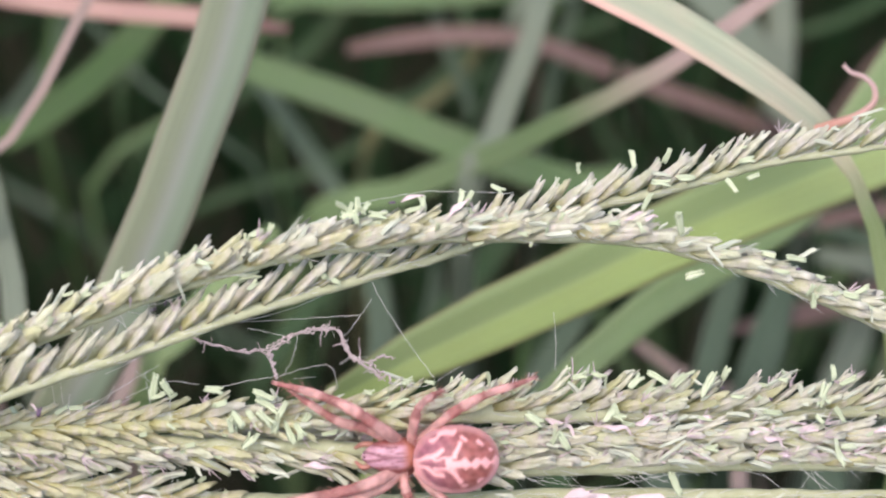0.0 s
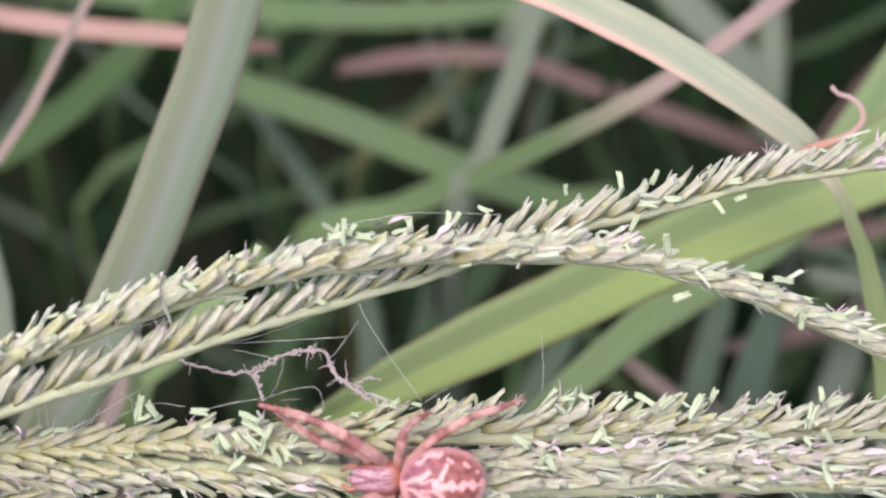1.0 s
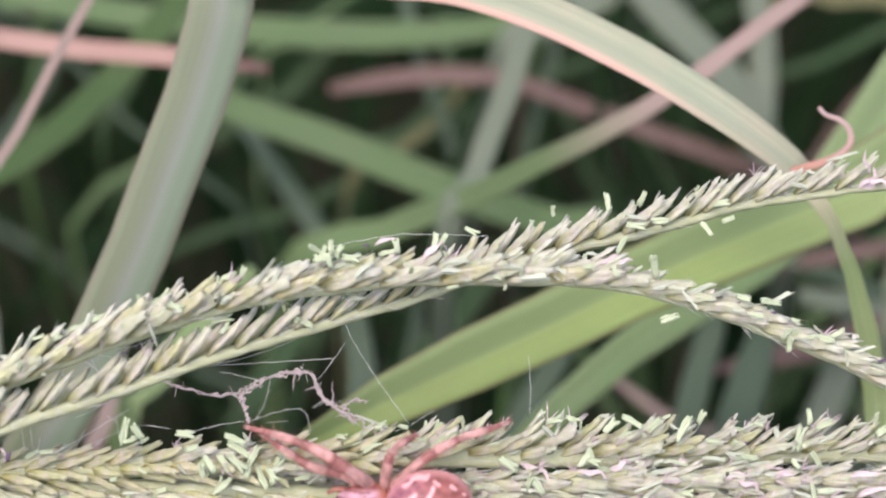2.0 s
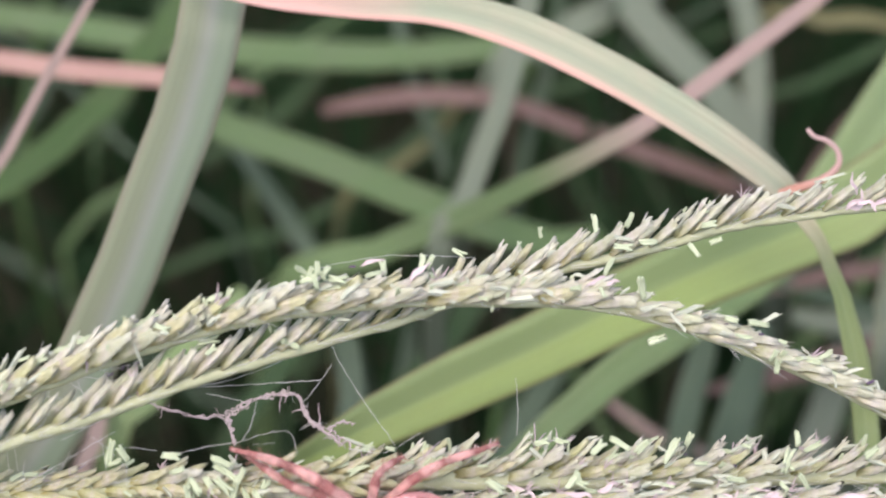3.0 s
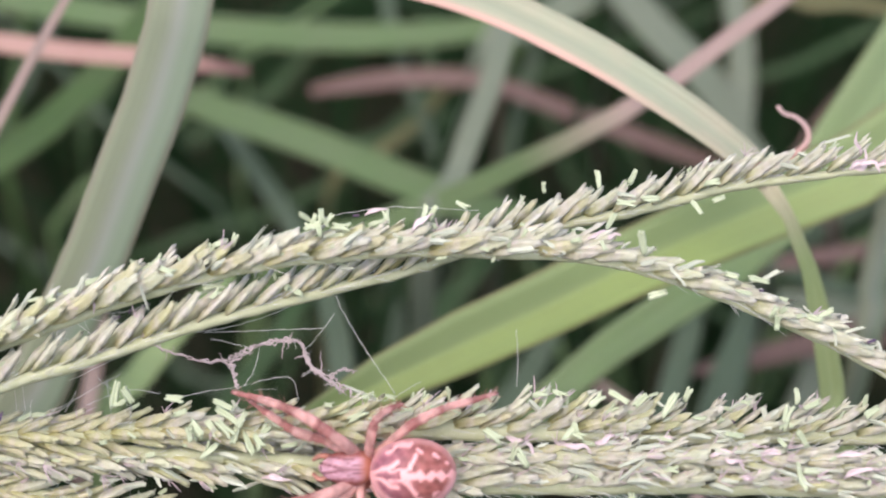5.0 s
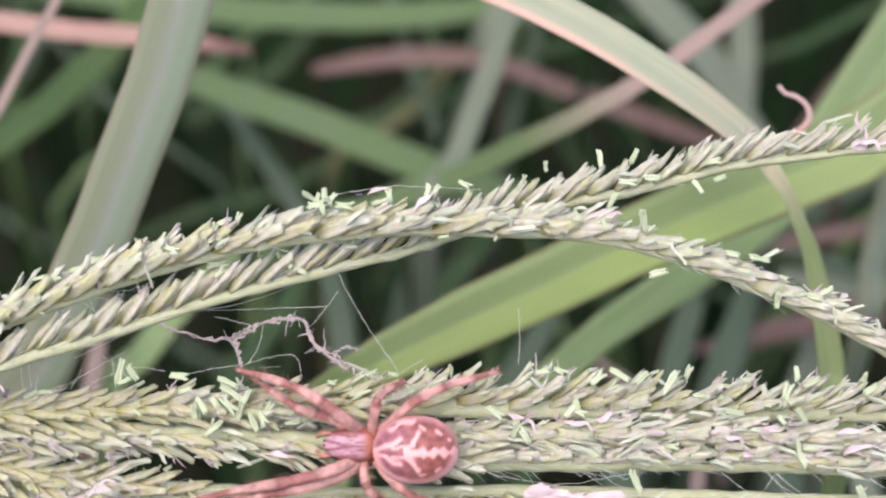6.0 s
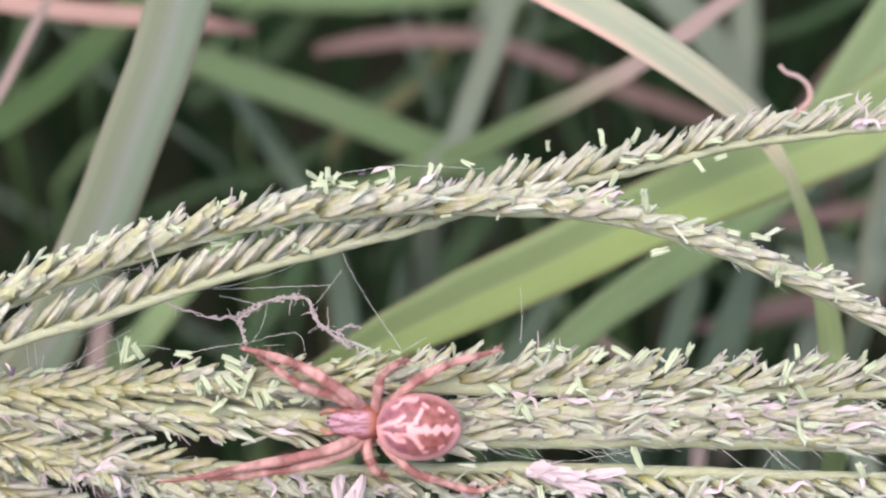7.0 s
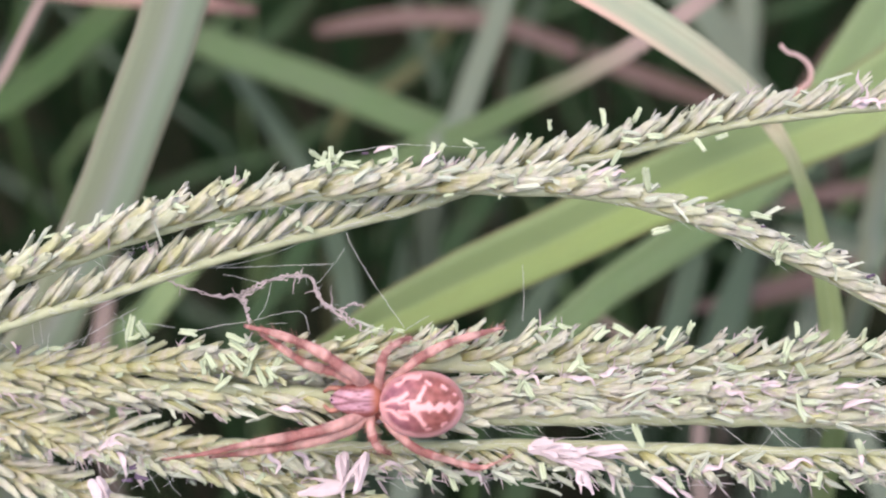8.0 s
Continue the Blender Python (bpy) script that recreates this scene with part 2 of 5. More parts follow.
def mesh(name, verts, faces, uvs=None, smooth=True, closed=True):
    """uvs: one (u, v) for each vertex; closed: its shells have an inside."""
    me = bpy.data.meshes.new(name)
    me.from_pydata([tuple(v) for v in verts], [], faces)
    if uvs is not None:
        layer = me.uv_layers.new(name="UVMap")
        idx = np.empty(len(me.loops), dtype=np.int32)
        me.loops.foreach_get("vertex_index", idx)
        layer.data.foreach_set("uv", np.asarray(uvs, dtype=np.float32)[idx].ravel())
    if smooth:
        me.polygons.foreach_set("use_smooth", [True] * len(me.polygons))
    if closed:
        bm = bmesh.new()
        bm.from_mesh(me)
        bmesh.ops.recalc_face_normals(bm, faces=bm.faces)
        bm.to_mesh(me)
        bm.free()
    me.update()
    return me


def spline(points, steps):
    """A smooth line through the points, evenly stepped; extra columns glide along."""
    p = np.asarray(points, float)
    p = np.vstack([2 * p[0] - p[1], p, 2 * p[-1] - p[-2]])
    out = []
    for i in range(1, len(p) - 2):
        a, b, c, d = p[i - 1], p[i], p[i + 1], p[i + 2]
        for t in np.linspace(0, 1, 24, endpoint=False):
            out.append(0.5 * (2 * b + (c - a) * t + (2 * a - 5 * b + 4 * c - d) * t * t + (3 * b - a - 3 * c + d) * t ** 3))
    out.append(p[-2])
    out = np.array(out)
    s = np.concatenate([[0], np.cumsum(np.linalg.norm(np.diff(out[:, :3], axis=0), axis=1))])
    at = np.linspace(0, s[-1], steps)
    return np.stack([np.interp(at, s, out[:, k]) for k in range(out.shape[1])], 1), s[-1]


def unit(v):
    v = np.asarray(v, float)
    return v / (np.linalg.norm(v, axis=-1, keepdims=True) + 1e-12)


def tangents(line):
    return unit(np.gradient(line[:, :3], axis=0))


def loft(rings, closed_ends=True):
    """Faces over rings of equal count, as flat vertex and face lists."""
    k = len(rings[0])
    verts = [v for r in rings for v in r]
    faces = []
    for i in range(len(rings) - 1):
        for j in range(k):
            faces.append((i * k + j, i * k + (j + 1) % k, (i + 1) * k + (j + 1) % k, (i + 1) * k + j))
    if closed_ends:
        faces.append(tuple(range(k - 1, -1, -1)))
        faces.append(tuple((len(rings) - 1) * k + j for j in range(k)))
    return verts, faces


def tube(line, radii, sides=6, flat=1.0, up=(0, -1, 0.3)):
    """A tube along a line in millimetres, in metres; flat squeezes it along up."""
    t = tangents(line)
    side = unit(np.cross(t, np.asarray(up, float)))
    nrm = np.cross(side, t)
    rings, uvs = [], []
    for i, p in enumerate(line[:, :3]):
        ring = []
        for j in range(sides):
            a = 2 * math.pi * j / sides
            ring.append((p + radii[i] * (math.cos(a) * side[i] + flat * math.sin(a) * nrm[i])) * MM)
            uvs.append((j / sides, i / (len(line) - 1)))
        rings.append(ring)
    v, f = loft(rings)
    return v, f, uvs


DOWN = np.array((0, math.sin(radians(40)), -math.cos(radians(40))))  # the way to the ground in the leaning frame


def ground_under(p, out=(0, 0)):
    """The place on the ground below p, moved out by (x, y) millimetres."""
    w = BASE @ Vector([c * MM for c in p])
    q = BASE.inverted() @ Vector((w.x + out[0] * MM, w.y + out[1] * MM, -0.004))
    return np.array(q) / MM


def blade_mesh(name, points, widths, face=(0, -1, 0.25), fold=0.18, steps=48, twist=(0, 0), wave=0.0, seed=0):
    """A grass blade along points (tip first): a keeled strip with a thin body. widths: one for each point."""
    rng = np.random.default_rng(seed)
    line, _ = spline([(*p, w) for p, w in zip(points, widths)], steps)
    t = tangents(line)
    n0 = np.asarray(face, float)
    side = unit(np.cross(t, n0))
    nrm = np.cross(side, t)
    tw = np.radians(np.linspace(twist[0], twist[1], steps))[:, None]
    side, nrm = side * np.cos(tw) + nrm * np.sin(tw), nrm * np.cos(tw) - side * np.sin(tw)
    across = np.array((-1, -0.62, -0.3, -0.06, 0.06, 0.3, 0.62, 1))
    phase = rng.uniform(0, 6, 3)
    rings, uvs = [], []
    for i in range(steps):
        w = max(line[i, 3], 0.05) / 2
        th = 0.07 + 0.03 * w
        s = i / (steps - 1)
        top, bot = [], []
        for a in across:
            rise = fold * w * (abs(a) - 0.5) + wave * w * abs(a) * math.sin(9 * s + phase[0] + (2 if a > 0 else 0))
            edge = 1 + 0.012 * math.sin(40 * s + phase[1] + a)
            p = line[i, :3] + side[i] * a * w * edge + nrm[i] * rise
            top.append((p + nrm[i] * th * (1.15 - abs(a))) * MM)
            bot.append((p - nrm[i] * th * (1.15 - abs(a))) * MM)
        rings.append(top + bot[::-1])
        uvs += [((a + 1) / 2, s) for a in across] + [((a + 1) / 2, s) for a in across[::-1]]
    v, f = loft(rings)
    return mesh(name, v, f, uvs)


def grass_tuft(x, y, label):
    """An empty on the ground, in metres, that holds the blades of one plant."""
    tuft = tagged(new("grass_tuft"), label, "grass", "grass tufts")
    tuft.matrix_basis = Matrix.Translation((x, y, 0))
    return tuft


def blade(tuft, points, widths, mat, label, out=(0, 0), rooted=True, name="blade", **kw):
    """A blade of a tuft that rises from the ground; out: where its root stands, from below its last point."""
    pts, ws = [np.array(p, float) for p in points], list(widths)
    if rooted:
        foot = ground_under(pts[-1], out)
        pts.append(pts[-1] * 0.5 + foot * 0.5 + np.array((0, -0.08, 0.06)) * np.linalg.norm(pts[-1] - foot) * 0.5)
        pts.append(foot)
        ws += [ws[-1] * 0.9, ws[-1] * 0.6]
    ob = part(name, blade_mesh(name, pts, ws, seed=len(bpy.data.objects), **kw), mat, tuft, label)
    ob.matrix_local = tuft.matrix_basis.inverted() @ BASE
    return ob


# ---- the ground ----


def build_ground():
    xs = np.concatenate([-np.geomspace(400, 0.15, 22), np.linspace(-0.14, 0.14, 5), np.geomspace(0.15, 400, 22)])
    ys = xs + 0.25
    verts, faces = [], []
    for y in ys:
        for x in xs:
            near = math.exp(-((x / 1.2) ** 2 + ((y - 0.25) / 1.2) ** 2))
            verts.append((x, y, near * 0.012 * (noise.noise((x * 14, y * 14, 1)) - 0.6) - 0.001))
    k = len(xs)
    for j in range(k - 1):
        for i in range(k - 1):
            faces.append((j * k + i, j * k + i + 1, (j + 1) * k + i + 1, (j + 1) * k + i))
    return tagged(part("ground", mesh("ground", verts, faces, closed=False), SOIL, None), "dark bare soil under the grass", "ground", kind="structure")


build_ground()

# ---- the blades behind the flower heads ----
SWAY_LEFT, SWAY_STEM, SWAY_ARCH, SWAY_BRIGHT, SWAY_HEAD = [], [], [], [], []


def build_blades():
    left = grass_tuft(-0.07, 0.06, "grass tuft with a broad grey-green blade and a dry stem")
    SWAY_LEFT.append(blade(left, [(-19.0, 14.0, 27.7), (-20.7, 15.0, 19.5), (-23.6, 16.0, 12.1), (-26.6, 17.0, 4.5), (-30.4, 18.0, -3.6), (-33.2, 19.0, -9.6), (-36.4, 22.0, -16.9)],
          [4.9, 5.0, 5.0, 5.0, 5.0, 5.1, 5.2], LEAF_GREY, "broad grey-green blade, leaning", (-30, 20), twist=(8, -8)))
    SWAY_STEM.append(blade(left, [(-26.9, 28.0, 37.1), (-31.9, 28.0, 27.8), (-35.2, 28.0, 21.8), (-37.8, 28.0, 16.6), (-40.6, 29.0, 11.5), (-44.6, 32.0, 4.1)], [0.7, 0.85, 0.95, 0.95, 0.95, 0.95], LEAF_TAN, "thin dry pinkish stem", (-40, 40), name="dry_stem"))
    blade(left, [(-21.5, 56.0, 4.3), (-27.0, 56.0, -1.2), (-31.2, 56.0, -6.6), (-35.9, 58.0, -15.3)], [1.6, 2.8, 3.2, 3.2], LEAF_MID, "narrow green blade", (-30, 50))
    blade(left, [(-34.3, 50.0, 3.6), (-34.6, 50.0, -3.4), (-35.3, 50.0, -10.4), (-36.3, 52.0, -18.9)], [1.4, 1.7, 1.8, 1.8], LEAF_TAN, "upright dry stem", (-5, 50), name="dry_stem")

    blade(left, [(-46.5, 34.0, 15.3), (-44.9, 34.0, 9.6), (-43.5, 34.0, 3.4), (-42.2, 35.0, -3.3), (-41.2, 37.0, -11.7)], [1.6, 2.0, 2.2, 2.2, 2.2], LEAF_PALE, "pale grey-green upright blade", (-5, 45))

    # the blade that arches over, folded, with a blushed margin
    right = grass_tuft(0.06, 0.05, "grass tuft with an arching, folded, pink-edged blade")
    arch = blade(right, [(-20.4, 13.3, 27.1), (-14.5, 13.2, 25.9), (-8.1, 13.2, 25.3), (-1.9, 13.1, 25.1), (3.6, 13.1, 23.7), (9.7, 13.0, 20.9), (15.4, 12.9, 17.6), (20.6, 12.8, 14.0), (24.2, 13.2, 11.2), (26.1, 14.6, 9.5)],
          [0.4, 1.1, 1.7, 2.6, 3.1, 3.2, 3.15, 2.9, 2.4, 1.3], LEAF_ARCH, "arching pale green blade with a pink margin", rooted=False, fold=0.3, twist=(-20, 12))
    SWAY_ARCH.append(arch)
    low = [(24.4, 13.7, 11.1), (25.5, 13.7, 9.7), (26.5, 13.6, 8.0), (28.1, 14.5, 5.1), (29.5, 15.5, 0.8), (30.6, 16.3, -4.4), (31.2, 17.2, -9.7), (31.8, 20.1, -16.2)]
    foot = ground_under(np.array(low[-1]), (20, 30))
    part("lower_blade", blade_mesh("lower_blade", low + [tuple((np.array(low[-1]) + foot) / 2), tuple(foot)], [1.8, 1.5, 1.05, 1.1, 1.7, 2.0, 2.1, 2.1, 2.0, 1.6], fold=0.3, twist=(0, 0), steps=60), LEAF_FOLD, arch, "green lower part below the fold")
    curl_line, _ = spline([(23.2, 13.2, 10.7), (24.9, 12.7, 11.2), (26.9, 12.7, 11.9), (28.1, 12.7, 12.9), (28.1, 12.7, 14.0), (27.3, 12.7, 14.8), (26.4, 12.7, 15.1), (25.9, 12.8, 15.7)], 40)
    v, f, uv = tube(curl_line, np.interp(np.linspace(0, 1, 40), [0, 0.2, 0.5, 1], [0.4, 0.38, 0.26, 0.17]), 8, 0.5)
    part("curled_tip", mesh("curled_tip", v, f, uv), LEAF_CURL, arch, "dry pink curled tip")

    # bright blade below the arch of flowers
    middle = grass_tuft(0.11, 0.12, "grass tuft with broad bright green blades")
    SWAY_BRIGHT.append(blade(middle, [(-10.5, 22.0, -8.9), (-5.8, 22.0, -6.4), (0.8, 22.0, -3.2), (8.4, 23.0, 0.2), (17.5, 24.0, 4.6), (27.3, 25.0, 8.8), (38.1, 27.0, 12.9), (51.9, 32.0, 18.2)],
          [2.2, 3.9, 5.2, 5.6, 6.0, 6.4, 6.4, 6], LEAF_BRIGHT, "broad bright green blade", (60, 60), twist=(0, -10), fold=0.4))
    blade(middle, [(4.8, 40.0, -14.1), (10.8, 40.0, -8.1), (18.1, 40.0, -2.1), (25.4, 40.0, 2.5), (33.4, 40.0, 9.3), (40.6, 42.0, 18.2), (48.5, 46.0, 28.4), (60.8, 60.0, 40.0)],
          [2.8, 3.2, 3.6, 4.2, 5.0, 6.2, 6.6, 6], LEAF_MID, "broad green blade behind the bright one", (60, 60))
    blade(middle, [(49.4, 52.0, 17.8), (47.1, 52.0, 10.7), (45.0, 52.0, 2.4), (43.8, 54.0, -7.1)], [2.4, 2.8, 3.0, 2.8], LEAF_GREY, "pale upright blade beside the folded one", (10, 50))

    crossing = grass_tuft(0.0, 0.16, "grass tuft of crossing pale and half-dry blades")
    blade(crossing, [(44.1, 42.0, 39.1), (35.8, 42.0, 32.2), (29.2, 42.0, 27.2), (22.7, 42.0, 22.3), (15.6, 42.0, 17.9), (9.4, 48.0, 15.3), (1.6, 60.0, 12.3), (-9.1, 76.0, 9.1), (-23.4, 92.0, 1.8)],
          [1.6, 1.7, 1.7, 1.8, 1.9, 2.4, 3.2, 3.8, 3.8], LEAF_DIAG, "mauve dry stem, greenish towards its foot", (-20, 60), name="dry_stem")
    blade(crossing, [(10.7, 66.0, 47.4), (9.1, 66.0, 37.6), (6.5, 66.0, 27.2), (3.6, 66.0, 19.5), (1.3, 66.0, 13.1), (-1.6, 68.0, 4.2)], [2.2, 2.5, 2.7, 2.8, 2.8, 2.8], LEAF_PALE, "pale grey-green upright blade", (0, 50))
    blade(crossing, [(-36.1, 84.0, 28.6), (-26.1, 84.0, 24.7), (-16.8, 84.0, 21.6), (-7.5, 84.0, 17.8), (1.8, 84.0, 14.0), (11.8, 86.0, 10.7), (20.8, 90.0, 6.2)], [3.4, 4.2, 4.4, 4.4, 4.4, 4.4, 4.2], LEAF_FAR_SHADED, "broad green blade", (30, 50))
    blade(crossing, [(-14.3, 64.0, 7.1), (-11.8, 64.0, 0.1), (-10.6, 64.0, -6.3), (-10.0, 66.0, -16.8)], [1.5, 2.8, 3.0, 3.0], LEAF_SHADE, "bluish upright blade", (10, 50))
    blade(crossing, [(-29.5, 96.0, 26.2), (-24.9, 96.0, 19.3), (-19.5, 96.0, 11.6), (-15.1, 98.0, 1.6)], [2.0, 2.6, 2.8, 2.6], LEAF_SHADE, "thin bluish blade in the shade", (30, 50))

    dry = grass_tuft(-0.05, 0.2, "grass tuft of dry pink and mauve blades, far behind")
    blade(dry, [(-20.9, 62.0, 26.6), (-24.1, 62.0, 27.2), (-32.2, 62.0, 28.1), (-41.7, 60.0, 28.5), (-51.7, 60.0, 29.7), (-65.3, 60.0, 29.4)], [1.0, 1.9, 2.3, 2.3, 2.3, 2.3], LEAF_PINK, "dry salmon pink blade lying across", (-60, 60), name="dry_blade")
    blade(dry, [(-17.6, 100.0, 30.3), (-12.1, 100.0, 31.3), (-4.4, 100.0, 32.2), (6.6, 100.0, 31.7), (16.0, 102.0, 28.6), (28.1, 104.0, 24.5), (42.3, 108.0, 19.7), (57.8, 112.0, 11.8)], [1.6, 2.5, 2.7, 2.7, 2.6, 2.6, 2.4, 2.2], LEAF_MAUVE, "mauve dry blade", (20, 60), name="dry_blade")
    blade(dry, [(27.9, 80.0, -8.4), (35.6, 80.0, -6.3), (43.4, 80.0, -4.2), (51.8, 80.0, -2.0), (65.9, 84.0, 0.8)], [1.0, 1.7, 2.0, 2.0, 2.0], LEAF_MAUVE, "mauve dry blade", (40, 50), name="dry_blade")

    far = grass_tuft(-0.02, 0.26, "grass tuft of green blades in shade, far behind")
    blade(far, [(-28.5, 76.0, 45.6), (-35.2, 76.0, 35.2), (-41.3, 76.0, 28.0), (-48.7, 76.0, 21.1), (-57.5, 78.0, 16.2), (-70.9, 84.0, 11.7)], [3.0, 4.0, 4.2, 4.2, 4.2, 4.2], LEAF_DEEP_SHADED, "mid-green blade, leaning", (-40, 50))
    blade(far, [(16.7, 110.0, 43.0), (5.2, 110.0, 40.9), (-7.9, 110.0, 39.7), (-21.1, 110.0, 39.9), (-34.2, 110.0, 41.0), (-50.1, 114.0, 43.9), (-67.6, 116.0, 47.0), (-87.2, 118.0, 48.3)], [2.6, 3.8, 4.4, 4.6, 4.6, 4.4, 4.4, 4.2], LEAF_FAR_SHADED, "green blade lying across", (-40, 60))
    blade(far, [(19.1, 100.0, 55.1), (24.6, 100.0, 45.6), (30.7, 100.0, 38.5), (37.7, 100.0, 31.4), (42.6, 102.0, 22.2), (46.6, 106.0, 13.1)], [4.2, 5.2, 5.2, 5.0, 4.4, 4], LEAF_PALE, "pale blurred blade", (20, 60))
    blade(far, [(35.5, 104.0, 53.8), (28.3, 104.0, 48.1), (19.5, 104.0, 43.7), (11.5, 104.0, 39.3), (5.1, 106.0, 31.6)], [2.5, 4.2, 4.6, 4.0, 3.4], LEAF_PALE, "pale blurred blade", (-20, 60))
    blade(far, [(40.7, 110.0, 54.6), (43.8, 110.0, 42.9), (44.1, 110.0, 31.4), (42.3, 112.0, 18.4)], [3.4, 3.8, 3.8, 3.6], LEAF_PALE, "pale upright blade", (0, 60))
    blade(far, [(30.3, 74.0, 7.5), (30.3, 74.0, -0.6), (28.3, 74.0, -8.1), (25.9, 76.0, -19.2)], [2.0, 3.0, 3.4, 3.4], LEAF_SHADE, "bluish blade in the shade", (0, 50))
    blade(far, [(-2.1, 125.0, 42.6), (-1.2, 125.0, 33.7), (-7.4, 125.0, 27.5), (-14.6, 127.0, 18.8)], [1.6, 2.6, 2.8, 2.6], LEAF_GREEN_SHADED, "thin yellowish green blade", (0, 50))
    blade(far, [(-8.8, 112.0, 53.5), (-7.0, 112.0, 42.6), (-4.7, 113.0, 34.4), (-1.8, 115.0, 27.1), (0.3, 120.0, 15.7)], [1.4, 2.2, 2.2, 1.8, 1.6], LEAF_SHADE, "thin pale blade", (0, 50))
    blade(far, [(2.9, 118.0, 36.9), (-1.8, 118.0, 29.7), (-8.2, 119.0, 24.2), (-17.0, 122.0, 15.9)], [0.8, 1.3, 1.6, 1.6], LEAF_OLIVE, "thin yellowish stem", (-10, 50), name="dry_stem")
    blade(far, [(-43.0, 120.0, 53.9), (-45.7, 120.0, 45.2), (-50.3, 121.0, 33.2), (-54.8, 124.0, 22.2)], [1.0, 1.4, 1.4, 1.2], LEAF_GREEN_SHADED, "thin green stem", (-10, 50), name="dry_stem")
    blade(far, [(72.6, 120.0, 45.0), (64.0, 120.0, 47.2), (56.5, 121.0, 47.0), (46.8, 124.0, 43.2)], [1.4, 2.2, 2.4, 2.0], LEAF_OLIVE, "yellowish dry blade", (10, 50), name="dry_blade")
    blade(far, [(11.5, 90.0, 47.8), (10.7, 90.0, 42.5), (9.6, 91.0, 36.7), (8.2, 94.0, 27.4)], [0.7, 0.8, 0.7, 0.6], LEAF_MAUVE, "thin mauve stem", (0, 50), name="dry_stem")
    blade(far, [(66.8, 116.0, 35.6), (60.9, 116.0, 32.7), (54.6, 118.0, 24.0), (49.8, 120.0, 13.1)], [0.8, 1.0, 1.0, 1.0], LEAF_MAUVE, "narrow mauve dry blade", (10, 50), name="dry_blade")
    for pts, w, mat in (
            ([(38.0, 88.0, 4.7), (45.5, 88.0, 6.7), (56.8, 88.0, 7.5), (75.6, 88.0, 10.4)], 2.0, LEAF_MAUVE),
            ([(35.6, 88.0, -8.3), (44.3, 88.0, -5.7), (57.3, 88.0, -4.0), (79.0, 88.0, 0.3)], 1.6, LEAF_MAUVE),
            ([(43.7, 88.0, 1.8), (49.5, 88.0, 1.5), (58.1, 88.0, -1.1), (72.4, 88.0, -4.0)], 3.6, LEAF_PALE),
            ([(19.1, 88.0, -8.3), (22.5, 88.0, -10.0), (27.7, 88.0, -14.8), (36.2, 88.0, -21.2)], 1.6, LEAF_TAN),
            ([(32.9, 88.0, 8.3), (41.9, 88.0, 6.5), (55.2, 88.0, 1.8), (77.4, 88.0, -4.7)], 2.0, LEAF_SHADE)):
        blade(far, pts, [w * 0.6, w, w, w * 0.9], mat, "dry blade lying across in shade", (20, 40), name="dry_blade", steps=24)
    under = grass_tuft(0.03, 0.22, "grass tuft of bluish shaded blades below the flowers")
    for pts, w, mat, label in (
            ([(7.9, 90.0, 8.3), (1.2, 90.0, 0.8), (-3.3, 90.0, -5.9), (-7.1, 92.0, -15.0)], 4.0, LEAF_GREEN_SHADED, "bluish green blade"),
            ([(-15.8, 80.0, 3.6), (-19.3, 80.0, -2.7), (-23.5, 80.0, -9.1), (-27.3, 82.0, -17.0)], 3.2, LEAF_GREEN_SHADED, "bluish green blade"),
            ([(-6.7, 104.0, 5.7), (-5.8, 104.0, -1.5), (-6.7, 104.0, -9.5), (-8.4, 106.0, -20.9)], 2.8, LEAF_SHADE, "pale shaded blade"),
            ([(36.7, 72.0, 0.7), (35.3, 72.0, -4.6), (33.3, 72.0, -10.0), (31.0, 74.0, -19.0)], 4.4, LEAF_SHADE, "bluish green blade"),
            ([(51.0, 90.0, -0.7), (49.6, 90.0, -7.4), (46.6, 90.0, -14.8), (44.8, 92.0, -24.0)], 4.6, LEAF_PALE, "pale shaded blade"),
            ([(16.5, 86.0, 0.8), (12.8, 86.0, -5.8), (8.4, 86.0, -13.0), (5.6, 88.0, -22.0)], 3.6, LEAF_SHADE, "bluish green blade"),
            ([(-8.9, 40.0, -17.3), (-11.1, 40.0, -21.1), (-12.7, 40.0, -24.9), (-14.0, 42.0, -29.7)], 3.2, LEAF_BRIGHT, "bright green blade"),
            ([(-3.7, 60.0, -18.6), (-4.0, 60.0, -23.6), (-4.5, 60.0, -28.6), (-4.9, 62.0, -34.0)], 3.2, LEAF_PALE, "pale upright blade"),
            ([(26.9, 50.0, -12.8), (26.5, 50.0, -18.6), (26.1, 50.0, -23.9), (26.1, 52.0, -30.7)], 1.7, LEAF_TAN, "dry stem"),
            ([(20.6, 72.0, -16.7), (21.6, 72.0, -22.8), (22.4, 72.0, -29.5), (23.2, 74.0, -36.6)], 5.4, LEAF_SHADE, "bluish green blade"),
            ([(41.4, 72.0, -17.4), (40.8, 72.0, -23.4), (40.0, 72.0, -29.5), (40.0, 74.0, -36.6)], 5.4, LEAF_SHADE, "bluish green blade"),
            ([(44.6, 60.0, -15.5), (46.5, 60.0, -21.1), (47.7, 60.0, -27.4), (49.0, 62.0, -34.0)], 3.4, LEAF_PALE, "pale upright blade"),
            ([(11.2, 84.0, -20.1), (10.5, 84.0, -25.8), (9.4, 84.0, -31.6), (8.8, 86.0, -39.2)], 3.8, LEAF_GREEN_SHADED, "green blade, coloured dark for the shade")):
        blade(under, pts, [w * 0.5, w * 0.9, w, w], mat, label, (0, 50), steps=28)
    rng = np.random.default_rng(23)
    for k in range(26):
        d = rng.uniform(85, 150)
